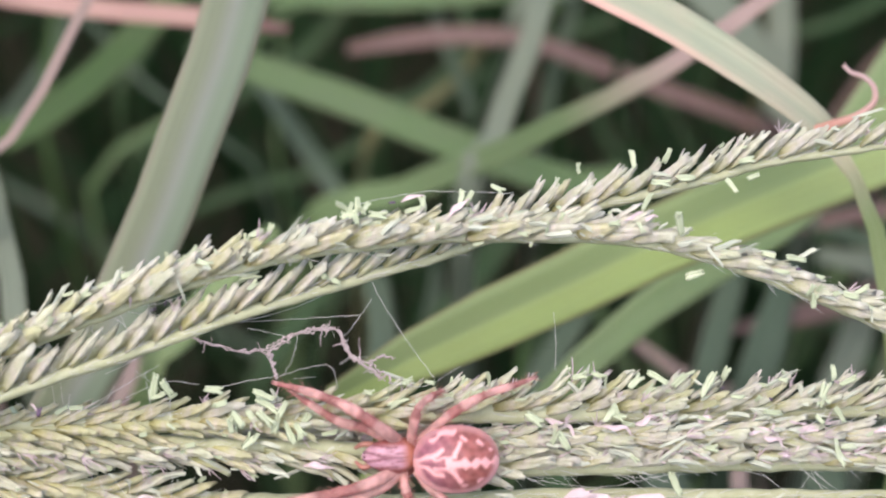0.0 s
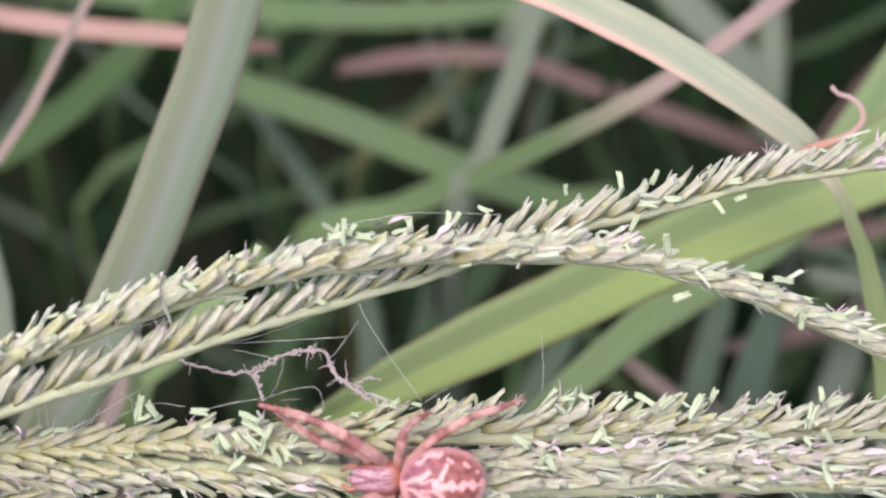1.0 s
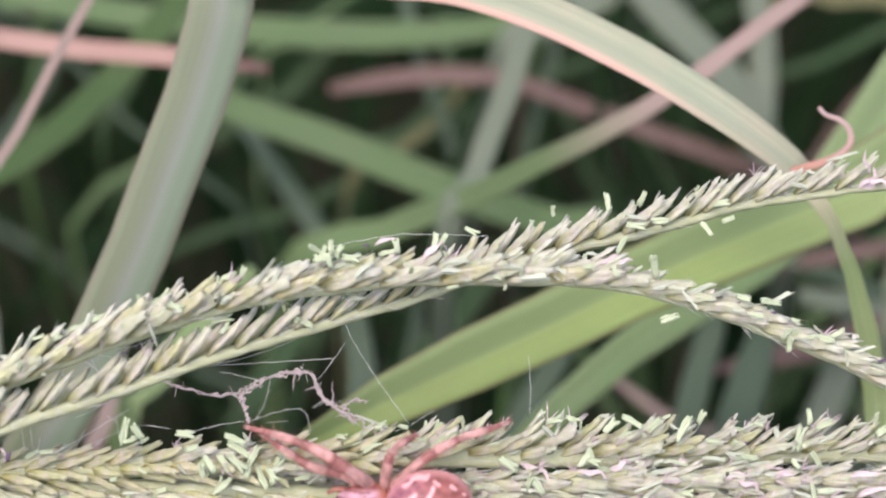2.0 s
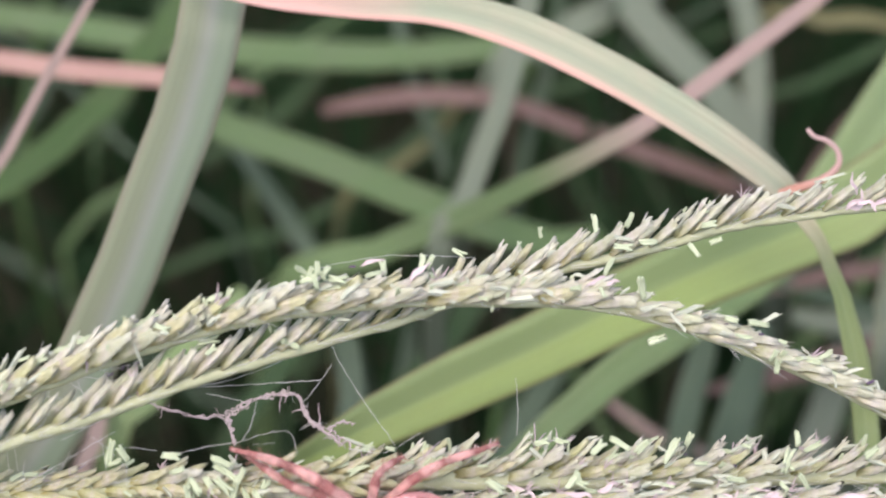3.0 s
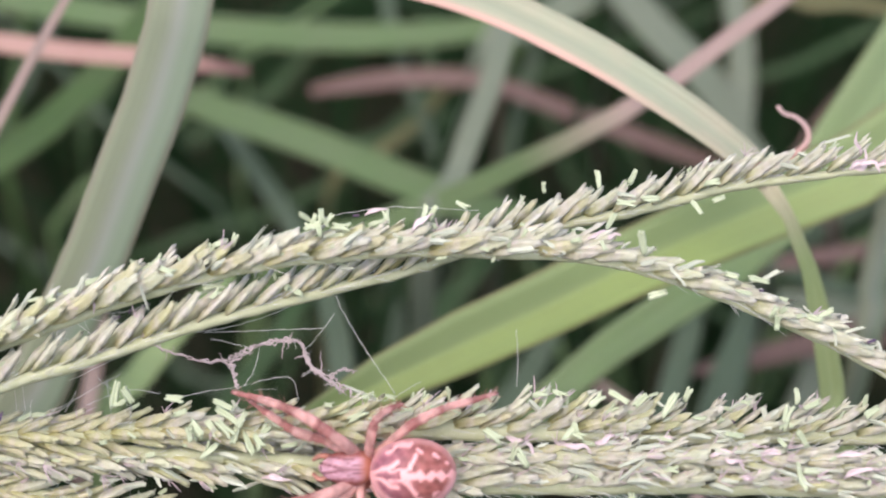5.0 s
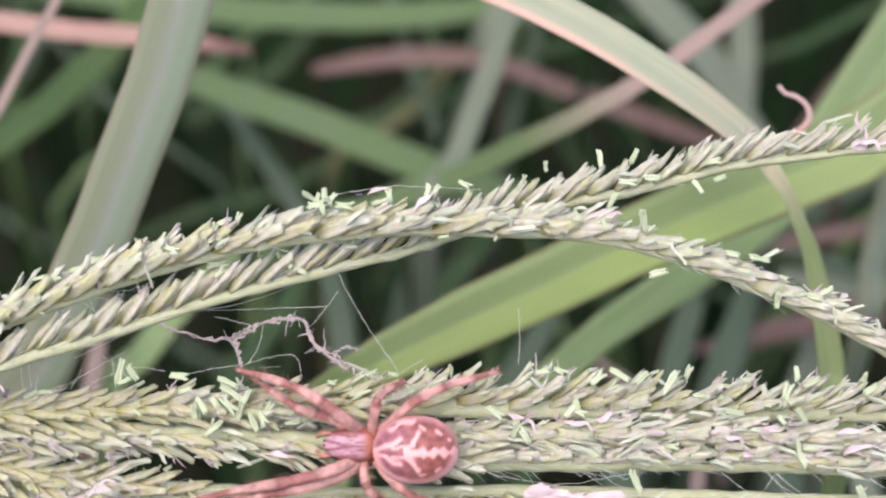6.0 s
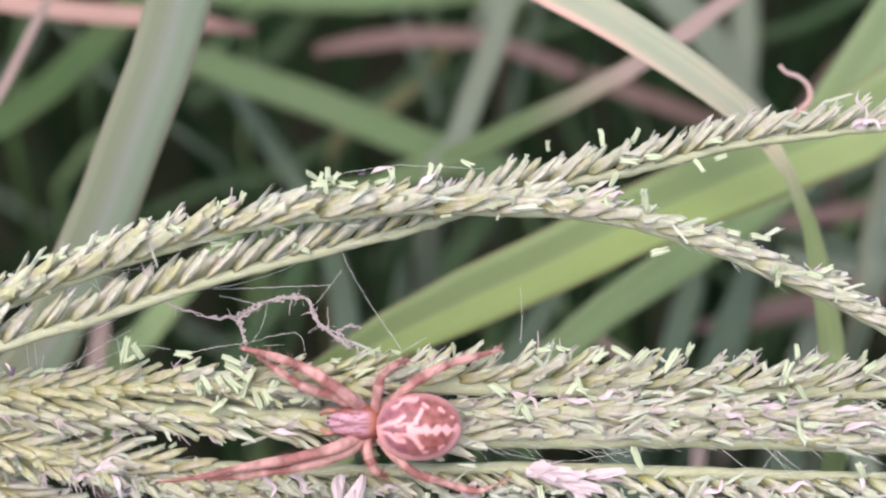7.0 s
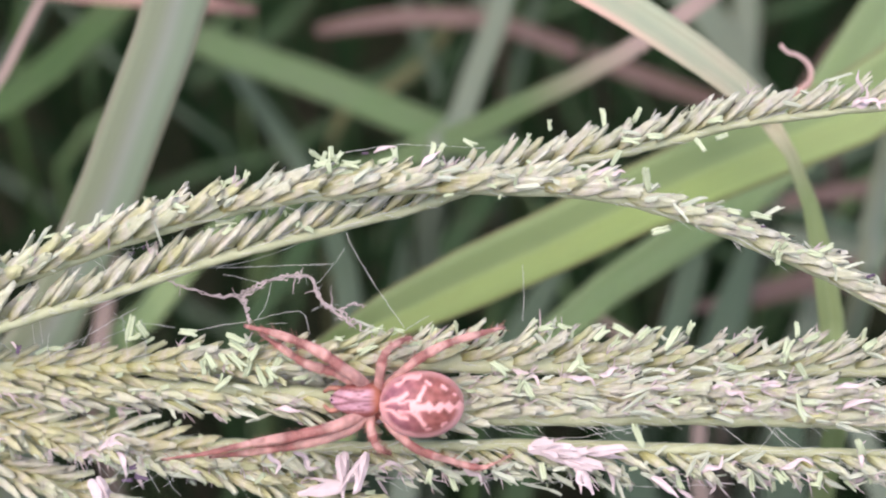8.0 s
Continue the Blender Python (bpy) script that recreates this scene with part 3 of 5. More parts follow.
        x, z = rng.uniform(-48, 48) * (1 + d / 150), rng.uniform(-26, 34) * (1 + d / 200)
        ang, half = rng.uniform(0.3, 2.8), rng.uniform(14, 40)
        dx, dz, bow = half * math.cos(ang), half * math.sin(ang), rng.uniform(-6, 6)
        w = rng.uniform(0.7, 2.0)
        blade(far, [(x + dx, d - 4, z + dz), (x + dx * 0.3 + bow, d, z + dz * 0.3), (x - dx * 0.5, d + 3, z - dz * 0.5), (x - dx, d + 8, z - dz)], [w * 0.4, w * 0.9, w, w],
              (LEAF_DEEP_SHADED, LEAF_GAP_SHADE, LEAF_GREEN_SHADED, LEAF_SHADE, LEAF_FAR_SHADED)[k % 5], "", (rng.uniform(-30, 30), 40), steps=24)
    rng = np.random.default_rng(11)
    for k in range(34):
        d = rng.uniform(125, 230)
        x, z = rng.uniform(-75, 75) * (1 + d / 200), rng.uniform(-20, 60)
        ang, half = rng.choice((-1, 1)) * rng.uniform(0.25, 1.35), rng.uniform(25, 60)
        dx, dz = half * math.cos(ang), half * math.sin(ang)
        if dz < 0:
            dx, dz = -dx, -dz
        bow = rng.uniform(-10, 10)
        pts = [(x + dx, d - 6, z + dz), (x + dx * 0.3 + bow, d, z + dz * 0.3), (x - dx * 0.5, d + 3, z - dz * 0.5), (x - dx, d + 8, z - dz)]
        w = rng.uniform(1.6, 4.4)
        blade(far, pts, [w * 0.4, w * 0.9, w, w], (LEAF_GREEN_SHADED, LEAF_GAP_SHADE, LEAF_SHADE, LEAF_GREEN_SHADED, LEAF_GAP_SHADE, LEAF_GREEN_SHADED, LEAF_GAP_SHADE)[k % 7], "", (rng.uniform(-30, 30), 40), steps=24)


build_blades()


def build_undergrowth():
    """Countless blades deep in the tuft; the shade there is put into their dark colour."""
    rng = np.random.default_rng(5)
    verts, faces, uvs = [], [], []
    for k in range(4200):
        if k < 1600:
            x, y, h = rng.normal(0, 260), rng.uniform(-250, 750), rng.uniform(60, 165)
        else:
            # taller sward added all round, mostly out of view, to cut low sky light
            a, far = rng.uniform(0, 2 * math.pi), rng.uniform(0.0, 1.0) ** 0.7
            x, y = math.cos(a) * (380 + 700 * far), math.sin(a) * (520 + 700 * far) + 60
            h = rng.uniform(200, 360)
        foot = np.array(BASE.inverted() @ Vector((x * MM, y * MM + 0.12, -0.003))) / MM
        az, bow = rng.uniform(0, 2 * math.pi), rng.uniform(0.2, 1.0)
        up = -DOWN
        tip = foot + up * h + np.array((math.cos(az), 0.3 * math.sin(az), 0.4 * math.sin(az))) * h * bow
        mid = (foot + tip) / 2 + up * h * 0.22
        w = rng.uniform(2.2, 5.5) * (1 if k < 1600 else 1.6)
        line, _ = spline([(*foot, w * 0.7), (*mid, w), (*tip, 0.2)], 12)
        t = tangents(line)
        side = unit(np.cross(t, unit(rng.normal(size=3) + np.array((0, -1.5, 0.5)))))
        nrm = np.cross(side, t)
        s0 = len(verts)
        for i in range(12):
            ww = line[i, 3] / 2
            for a, r in ((-1, 0.2), (0, -0.15), (1, 0.2)):
                verts.append(tuple((line[i, :3] + side[i] * a * ww + nrm[i] * r * ww) * MM))
                uvs.append(((a + 1) / 2, i / 11))
        for i in range(11):
            for j in range(2):
                q = s0 + i * 3 + j
                faces.append((q, q + 1, q + 4, q + 3))
    ob = part("undergrowth", mesh("undergrowth", verts, faces, uvs, closed=False), LEAF_GAP_SHADE, None)
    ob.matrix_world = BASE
    tagged(ob, "grass undergrowth coloured dark for shade, with an added taller sward round it", "grass", kind="stuff")


build_undergrowth()

# ---- the flower head ----


def husk_rings(length, width, thick, bend, base=0.0, n=8, sides=8):
    """A boat-shaped husk along x: it swells fast, then narrows to a short point."""
    rings, uvs = [], []
    for i in range(n):
        s = i / (n - 1)
        r = max(0.2, min(1, (s + 0.06) * 2.6) ** 0.7 * (1 - max(0, s - 0.4) ** 2.2 / 0.6 ** 2.2) ** 0.6 if s < 1 else 0.2)
        ring = []
        for j in range(sides):
            a = 2 * math.pi * j / sides
            keel = 1 + 0.25 * max(0, math.cos(a)) ** 6
            ring.append(Vector((base + s * length, r * width / 2 * math.sin(a), r * thick / 2 * math.cos(a) * keel + bend * s * s * length)) * MM)
            uvs.append((j / sides, s))
        rings.append(ring)
    return rings, uvs


def scrap(rng, length, width, fold, curl, torn):
    """A folded papery scale along x with a torn, blunt far end. Gives corners, faces and uvs."""
    across = (-1, -0.5, 0, 0.5, 1)
    ends = [1 + torn * rng.uniform(-1, 0.6) for _ in across]
    swell = [0.55, 0.95, 1.0, rng.uniform(0.85, 1.05), rng.uniform(0.7, 1.0), rng.uniform(0.5, 0.95)]
    sway, lift = rng.uniform(-0.1, 0.1), rng.uniform(-0.12, 0.12)
    rings, uvs = [], []
    for i, sw in enumerate(swell):
        q = i / (len(swell) - 1)
        top, bot = [], []
        for a, e in zip(across, ends):
            x = length * q * (1 + (e - 1) * q ** 2)
            y = a * width / 2 * sw + sway * length * q * q + rng.uniform(-0.02, 0.02)
            z = fold * width * (0.5 - abs(a)) * sw + curl * length * q * q + lift * width * a * q + rng.uniform(-0.025, 0.025)
            top.append(Vector((x, y, z + 0.03)) * MM)
            bot.append(Vector((x, y, z - 0.03)) * MM)
        rings.append(top + bot[::-1])
        uvs += [((a + 1) / 2, q) for a in across] + [((a + 1) / 2, q) for a in across[::-1]]
    v, f = loft(rings)
    return v, f, uvs


def spikelet_mesh(seed, loose):
    """A plump scale with a second one folded over its flank and a blunt papery end; it lies along x, keel to z."""
    rng = random.Random(seed)
    verts, faces, uvs = [], [], []

    def add(v, f, uv, m):
        o = len(verts)
        verts.extend(m @ p for p in v)
        faces.extend(tuple(i + o for i in q) for q in f)
        uvs.extend(uv)
    L = 3.3 * rng.uniform(0.9, 1.1)
    side = rng.choice((-1, 1))
    for length, width, thick, bend, base, dy, dz in ((L, 0.78, 0.56, rng.uniform(0.0, 0.05), 0.0, 0.0, 0.0),
                                                         (L * rng.uniform(0.62, 0.82), 0.50, 0.42, rng.uniform(0.0, 0.05), 0.0, side * rng.uniform(0.18, 0.28), 0.06),
                                                         (L * rng.uniform(0.5, 0.7), 0.42, 0.36, rng.uniform(-0.02, 0.04), L * rng.uniform(0.0, 0.2), -side * rng.uniform(0.2, 0.3), 0.02)):
        rings, uv = husk_rings(length, width * rng.uniform(0.92, 1.08), thick, bend, base, 9, 10)
        v, f = loft(rings)
        add([p + Vector((rng.uniform(-1, 1), rng.uniform(-1, 1), rng.uniform(-1, 1))) * 0.05 * MM for p in v], f, uv, Matrix.Translation(Vector((0, dy, dz)) * MM))
    for k in range(3 if loose else 1):
        length = L * (rng.uniform(0.4, 0.75) if loose else rng.uniform(0.3, 0.45))
        v, f, uv = scrap(rng, length, rng.uniform(0.4, 0.7), rng.uniform(0.25, 0.5), rng.uniform(-0.02, 0.10), 0.3)
        roll = Matrix.Rotation(rng.uniform(-1.3, 1.3) if loose else rng.uniform(-0.4, 0.4), 4, "X")
        start = rng.uniform(0.15, 0.5) * L if loose else rng.uniform(0.98, 1.06) * L - length
        t = 1.0 if loose else 0.3
        add(v, f, [(a, min(1, (start + q * length) / L)) for a, q in uv], roll @ Matrix.Translation(Vector((start, 0, 0.16)) * MM) @ Matrix.Rotation(rng.uniform(-0.22, 0.1) * t, 4, "Y") @ Matrix.Rotation(rng.uniform(-0.15, 0.15) * t, 4, "Z"))
    return mesh("spikelet", verts, faces, uvs, smooth=True)


def anther_mesh(seed):
    """Spent anther: two blunt lobes side by side that part a little at their ends, lying along x."""
    rng = random.Random(seed)
    verts, faces = [], []
    L = rng.uniform(1.05, 1.75)
    bend, part_a, part_b = rng.uniform(-0.4, 0.4), rng.uniform(-0.03, 0.06), rng.uniform(-0.02, 0.16)
    for lobe in (-1, 1):
        long = L * rng.uniform(0.85, 1.05)
        line = np.array([((q - 0.5) * long, lobe * (0.085 + (part_a if q < 0.5 else part_b) * (2 * q - 1) ** 2) + rng.uniform(-0.02, 0.02), bend * (q - 0.5) ** 2 * L + rng.uniform(-0.03, 0.03)) for q in np.linspace(0, 1, 7)])
        v, f, _ = tube(line, [rng.uniform(0.06, 0.1), 0.13, 0.14, rng.uniform(0.11, 0.15), 0.13, 0.12, rng.uniform(0.05, 0.1)], 6, 0.8, (0.05, 0.1, 1))
        o = len(verts)
        verts += [p + Vector((rng.uniform(-1, 1), rng.uniform(-1, 1), rng.uniform(-1, 1))) * 0.035 * MM for p in map(Vector, v)]
        faces += [tuple(i + o for i in q) for q in f]
    return mesh("anther", verts, faces)


def stigma_mesh(seed):
    """A feathery tuft: a few fine bent threads from one point."""
    rng = random.Random(seed)
    verts, faces = [], []
    for k in range(5):
        d = Vector((rng.uniform(0.3, 1), rng.uniform(-0.7, 0.7), rng.uniform(-0.7, 0.7))).normalized()
        L = rng.uniform(0.8, 2.0)
        side = Vector((rng.uniform(-1, 1), rng.uniform(-1, 1), rng.uniform(-1, 1))) * 0.35
        line = np.array([tuple(d * L * s + side * s * s) for s in np.linspace(0, 1, 5)])
        v, f, _ = tube(line, [0.06, 0.07, 0.06, 0.05, 0.02], 4, 0.6, (0.1, 0.2, 1))
        o = len(verts)
        verts += v
        faces += [tuple(i + o for i in q) for q in f]
    return mesh("stigma", verts, faces)


def petal_mesh(seed, broad=1.0):
    """A limp torn scale, lying along x."""
    rng = random.Random(seed)
    v, f, uv = scrap(rng, rng.uniform(1.4, 2.6), rng.uniform(0.32, 0.6) * broad, rng.uniform(0.15, 0.7) / broad, rng.uniform(-0.2, 0.2), 0.6)
    return mesh("scale", v, f, uv, smooth=False)


def stigma_scale_mesh(seed):
    """A limp pointed scale, lying along x."""
    rng = np.random.default_rng(seed)
    L = rng.uniform(1.8, 3.2)
    pts = [(0, 0, 0), (L * 0.35, rng.uniform(-0.25, 0.25), 0.15), (L * 0.7, rng.uniform(-0.4, 0.4), 0.1), (L, rng.uniform(-0.5, 0.5), -0.2)]
    return blade_mesh("scale", pts, [0.2, 0.5, 0.36, 0.1], face=(0, 0.1, 1), fold=0.9, steps=10, wave=0.7, seed=seed)


PETALS = [stigma_scale_mesh(k) for k in range(6)]
CHAFFS = [petal_mesh(k + 10) for k in range(6)]
BROADS = [petal_mesh(k + 60, 1.35) for k in range(5)]
DARK_BITS = [anther_mesh(k + 30) for k in range(4)]
SPIKELETS = [spikelet_mesh(k, False) for k in range(10)]
FRAYED = [spikelet_mesh(k + 20, True) for k in range(10)]
RIPES = [spikelet_mesh(k + 40, False) for k in range(8)]
ANTHERS = [anther_mesh(k) for k in range(10)]
STIGMAS = [stigma_mesh(k) for k in range(4)]


def aim(x_axis, z_hint, at):
    x = Vector(x_axis).normalized()
    y = Vector(z_hint).cross(x).normalized()
    z = x.cross(y)
    m = Matrix((x, y, z)).transposed().to_4x4()
    m.translation = Vector(at) * MM
    return m


def piece(name, data, mat, parent, m):
    ob = part(name, data, mat, parent)
    ob.matrix_local = m
    return ob


def build_spike(head, points, face, rows=(-1, 1), splay=35, face_to=None, splay_to=None, turn_at=(0.55, 0.7), rise=28, step=1.15, radius=0.46, size=1.0, start=0.0, crumbs=0.4, tufts=0.2, seed=1, jitter=6, bristles=2.0, flakes=0.0, flakes_from=0.0, plump=1.0, flat=0.55, ripe=(0.2, 0.1), frayed=(0.1, 0.2), core=1.0, step_to=None, size_to=None, seat=0.75, rise_to=None, flake_spread=0.85):
    """One finger of the flower head: a flattened stem with husks in rows that lean towards its end.
    face: the way the husks stand off; splay: degrees between the rows and face; rise: degrees off the stem."""
    rng = random.Random(seed)
    line, length = spline(points, 90)
    uneven = np.array([rng.uniform(-1, 1) for _ in range(90)])
    girth = np.interp(np.linspace(0, 1, 90), [0, 0.8, 1], [radius * 1.2, radius, radius * 0.5]) * (1 + 0.10 * uneven)
    line = line + 0.035 * np.array([[rng.uniform(-1, 1) for _ in range(3)] for _ in range(90)])
    v, f, uv = tube(line, girth * core, 10, flat, face)
    stem = part("rachis", mesh("rachis", v, f, uv), RACHIS, head, "green flattened stem of a flower finger")
    t = tangents(line)
    places, at_s = [], step / 2
    while at_s < length:
        places.append(at_s / length)
        at_s += step + ((step_to or step) - step) * at_s / length
    hv, hf = [], []
    for k in range(int(length * bristles * 2.5)):
        i = rng.randrange(4, 88)
        tang, u = Vector(t[i]), Vector(face)
        u = (u - tang * u.dot(tang)).normalized()
        sp = radians(rng.uniform(-95, 95))
        out = u * math.cos(sp) + tang.cross(u) * math.sin(sp)
        a = Vector(line[i, :3]) + out * rng.uniform(0.1, 0.6)
        d = (tang + out * rng.uniform(0.15, 0.8)).normalized()
        bl = rng.uniform(1.0, 3.2) if k % 3 == 0 else rng.uniform(0.4, 1.3)
        b = a + d * bl + Vector((0, 0, rng.uniform(-0.3, 0.3)))
        q, g, _ = tube(np.array([a, (a + b) / 2 + out * 0.1 * bl * rng.uniform(-1, 1), b]), [0.024, 0.02, 0.008], 3)
        o = len(hv)
        hv += q
        hf += [tuple(x + o for x in y) for y in g]
    tagged(part("bristles", mesh("bristles", hv, hf), SILK, stem), "fine pale bristles", kind="stuff")
    for k, s in enumerate(places):
        if s < start:
            continue
        i = min(88, int(s * 89))
        tang = Vector(t[i])
        q = min(1, max(0, (s - turn_at[0]) / (turn_at[1] - turn_at[0])))
        u = Vector(face).lerp(Vector(face_to or face), q)
        u = (u - tang * u.dot(tang)).normalized()
        w = tang.cross(u)
        row = rows[k % len(rows)]
        sp = radians((splay + ((splay_to or splay) - splay) * q) * row + rng.uniform(-jitter, jitter) * 1.5)
        out = u * math.cos(sp) + w * math.sin(sp)
        ri = radians(rise + ((rise_to or rise) - rise) * q + rng.uniform(-jitter, jitter))
        d = tang * math.cos(ri) + out * math.sin(ri)
        at = Vector(line[i, :3]) + out * radius * seat
        grown = size + ((size_to or size) - size) * s
        m = aim(d, out + w * rng.uniform(-0.4, 0.4), at) @ Matrix.Diagonal((*(Vector((1, plump, plump)) * grown * rng.uniform(0.9, 1.08)), 1))
        old = rng.random() < ripe[0] + (ripe[1] - ripe[0]) * min(1, max(0, (s - 0.35) / 0.3))
        torn = rng.random() < frayed[0] + (frayed[1] - frayed[0]) * min(1, max(0, (s - 0.45) / 0.2))
        piece("spikelet", RIPES[rng.randrange(8)] if old else (FRAYED if torn else SPIKELETS)[rng.randrange(10)], RIPE if old else SPIKELET, stem, m)
        if rng.random() < crumbs:
            d2 = (d + Vector((rng.uniform(-1, 1), rng.uniform(-0.8, 0.3), rng.uniform(-1, 1))) * 0.9).normalized()
            at2 = at + d * rng.uniform(1.2, 2.9) + out * rng.uniform(0.3, 0.9)
            piece("anther", ANTHERS[rng.randrange(10)], ANTHER, stem, aim(d2, (0.2, -1, 0.3), at2) @ Matrix.Scale(rng.uniform(0.4, 0.8), 4))
        n_flakes = int(flakes + rng.random()) if s > flakes_from else 0
        for _ in range(n_flakes):
            d2 = (tang + Vector((rng.uniform(-1, 1), rng.uniform(-0.6, 0.2), rng.uniform(-1, 1))) * flake_spread).normalized()
            at2 = at + d * rng.uniform(0.2, 2.6) + out * rng.uniform(0.2, 0.9) + w * rng.uniform(-0.7, 0.7)
            chaff = rng.random() < (0.98 if flakes < 0.95 else 0.9)
            piece("scale", (CHAFFS if chaff else PETALS)[rng.randrange(6)], CHAFF if chaff else PETAL, stem, aim(d2, (rng.uniform(-0.6, 0.6), -1, rng.uniform(-0.6, 0.6)), at2) @ Matrix.Scale(rng.uniform(0.35, 0.85), 4))
        if rng.random() < tufts:
            at2 = at + d * rng.uniform(1.4, 2.6) + out * 0.3
            piece("stigma", STIGMAS[rng.randrange(4)], PETAL, stem, aim(d + out * rng.uniform(0, 0.8), (0.2, -1, 0.3), at2) @ Matrix.Scale(rng.uniform(0.5, 0.9), 4))
    return stem


NODE = (-43.5, 2.0, -8.9)


def build_head():
    head = tagged(new("grass_flower_head"), "pale green finger grass flower head with shedding anthers", "grass flower")
    head.matrix_world = BASE
    foot = ground_under(np.array(NODE), (-40, 30))
    n0 = np.array(NODE)
    line, _ = spline([tuple(n0), tuple(n0 + np.array((-8, 6, -5))), tuple(n0 * 0.5 + foot * 0.5 + np.array((-12, 0, 0))), tuple(foot)], 40)
    v, f, uv = tube(line, np.linspace(0.6, 1.0, 40), 10)
    part("culm", mesh("culm", v, f, uv), RACHIS, head, "green stalk")
    # top arch
    build_spike(head, [NODE, (-35.3, -1.0, -4.7), (-29.6, -1.0, -2.5), (-24.0, -1.0, -0.4), (-18.3, -1.0, 1.5), (-12.6, -1.0, 3.0), (-7.0, -1.0, 3.7), (-1.3, -0.8, 4.1), (4.4, -0.6, 4.0), (10.1, -0.3, 3.7), (15.9, 0.0, 2.3), (21.6, 0.0, 0.1), (26.7, 0.3, -2.2), (32.1, 0.6, -5.2), (37.7, 1.0, -8.6)],
                (0, -0.62, 0.78), rows=(0.6, -0.2, -0.95), splay=42, rise=22, rise_to=15, size_to=1.02, step=0.70, size=1.24, plump=1.05, radius=0.42, seat=0.6, jitter=3.2, seed=3, core=1.1, flat=0.8, frayed=(0.2, 0.35), crumbs=0.42, tufts=0.12, ripe=(0.5, 0.05), flakes=0.9, flakes_from=0.05)
    # the finger behind it
    build_spike(head, [NODE, (-35.3, -1.0, -7.2), (-29.5, -1.4, -5.2), (-22.0, -1.4, -2.9), (-14.6, -1.0, -0.5), (-7.1, 0.8, 1.5), (-1.7, 1.8, 2.9), (3.4, 2.2, 4.7), (8.4, 2.2, 5.9), (14.3, 2.3, 7.1), (20.2, 2.4, 8.6), (26.1, 2.4, 9.4), (30.7, 2.4, 9.8), (36.0, 2.6, 9.9)],
                (0, -0.30, 0.95), rows=(0.5, -1.3), splay=34, rise=34, step=1.05, step_to=0.68, size=1.1, size_to=0.95, plump=0.95, radius=0.40, flat=0.9, jitter=3, seed=4, crumbs=0.2, tufts=0.08, flakes=0.2)
    # lower fingers
    build_spike(head, [NODE, (-36.8, 3.0, -8.7), (-30.9, 3.0, -8.4), (-22.9, 2.4, -8.1), (-14.9, 1.0, -7.8), (-7.1, 0.5, -7.6), (0.6, 0.8, -7.7), (8.3, 0.8, -7.9), (16.1, 1.0, -8.1), (23.8, 1.0, -8.1), (30.3, 1.0, -8.3), (36.1, 1.0, -8.4)],
                (0, -0.9, 0.25), rows=(-0.5, 0.5, -1.15, 1.15), splay=60, face_to=(0, -0.4, 0.9), splay_to=30, turn_at=(0.42, 0.52), rise=20, rise_to=36, step=0.47, step_to=0.55, size=1.12, size_to=0.9, plump=0.85, seed=5, core=1.55, flat=0.8, frayed=(0.1, 0.7), ripe=(0.85, 0.2), crumbs=0.3, tufts=0.1, flakes=0.5, flakes_from=0.3)
    build_spike(head, [NODE, (-36.9, 3.4, -9.5), (-31.0, 3.4, -9.6), (-23.0, 2.8, -9.7), (-14.9, 1.4, -9.8), (-8.6, 0.8, -10.1), (-3.2, 1.0, -10.8), (2.5, 0.5, -11.3), (8.3, 0.2, -11.4), (15.9, 0.0, -11.3), (23.5, 0.0, -11.5), (30.0, 0.0, -11.9), (35.8, 0.2, -12.4)],
                (0, -0.55, -0.8), rows=(-1, 0.4), splay=40, face_to=(0, -0.7, 0.7), splay_to=40, turn_at=(0.5, 0.6), rise=20, step=0.85, step_to=0.7, size=1.05, plump=0.9, radius=0.5, flat=0.8, seed=6, core=1.5, frayed=(0.1, 0.7), ripe=(0.35, 0.15), crumbs=0.25, tufts=0.3, flake_spread=0.5, flakes=1.2, flakes_from=0.2)
    # the untidy finger between them, far end only in sight
    build_spike(head, [NODE, (-35.0, 3.5, -9.9), (-23.1, 3.5, -9.9), (-11.2, 3.0, -9.5), (-0.9, 1.6, -9.7), (4.5, 0.4, -9.6), (10.1, -0.2, -9.5), (15.8, -0.4, -9.5), (23.4, -0.4, -9.6), (29.9, -0.3, -10.1), (35.8, 0.0, -10.5)],
                (0, -0.9, 0.1), rows=(-1, 0, 1), splay=60, rise=13, step=0.8, size=0.95, radius=0.35, seed=16, core=2.0, frayed=(0.8, 0.8), crumbs=0.3, tufts=0.8, bristles=7, flake_spread=0.4, flakes=2.6, flakes_from=0.5)
    build_spike(head, [NODE, (-37.2, 4.0, -10.5), (-31.4, 4.5, -12.3), (-26.5, 4.5, -13.2), (-21.7, 4.0, -13.9), (-16.9, 4.0, -14.9), (-12.0, 3.5, -16.1), (-7.2, 3.4, -17.8), (-2.5, 3.0, -20.2)],
                (0, -0.9, 0.3), rows=(-1, 0.1, 1), splay=52, rise=26, step=0.52, size=1.2, plump=0.8, seed=7, core=2.1, ripe=(0.6, 0.4), crumbs=0.2, tufts=0.08, bristles=4, flakes=0.4)
    build_spike(head, [NODE, (-39.0, 5.5, -11.9), (-34.3, 6.0, -14.6), (-30.2, 6.0, -16.2), (-25.8, 6.0, -17.8), (-20.6, 6.5, -20.2)],
                (0, -0.9, 0.3), rows=(-1, 0.1, 1), splay=60, rise=24, step=0.6, size=1.1, plump=0.85, seed=8, core=2.0, ripe=(0.6, 0.4), crumbs=0.15, tufts=0.08, bristles=4)
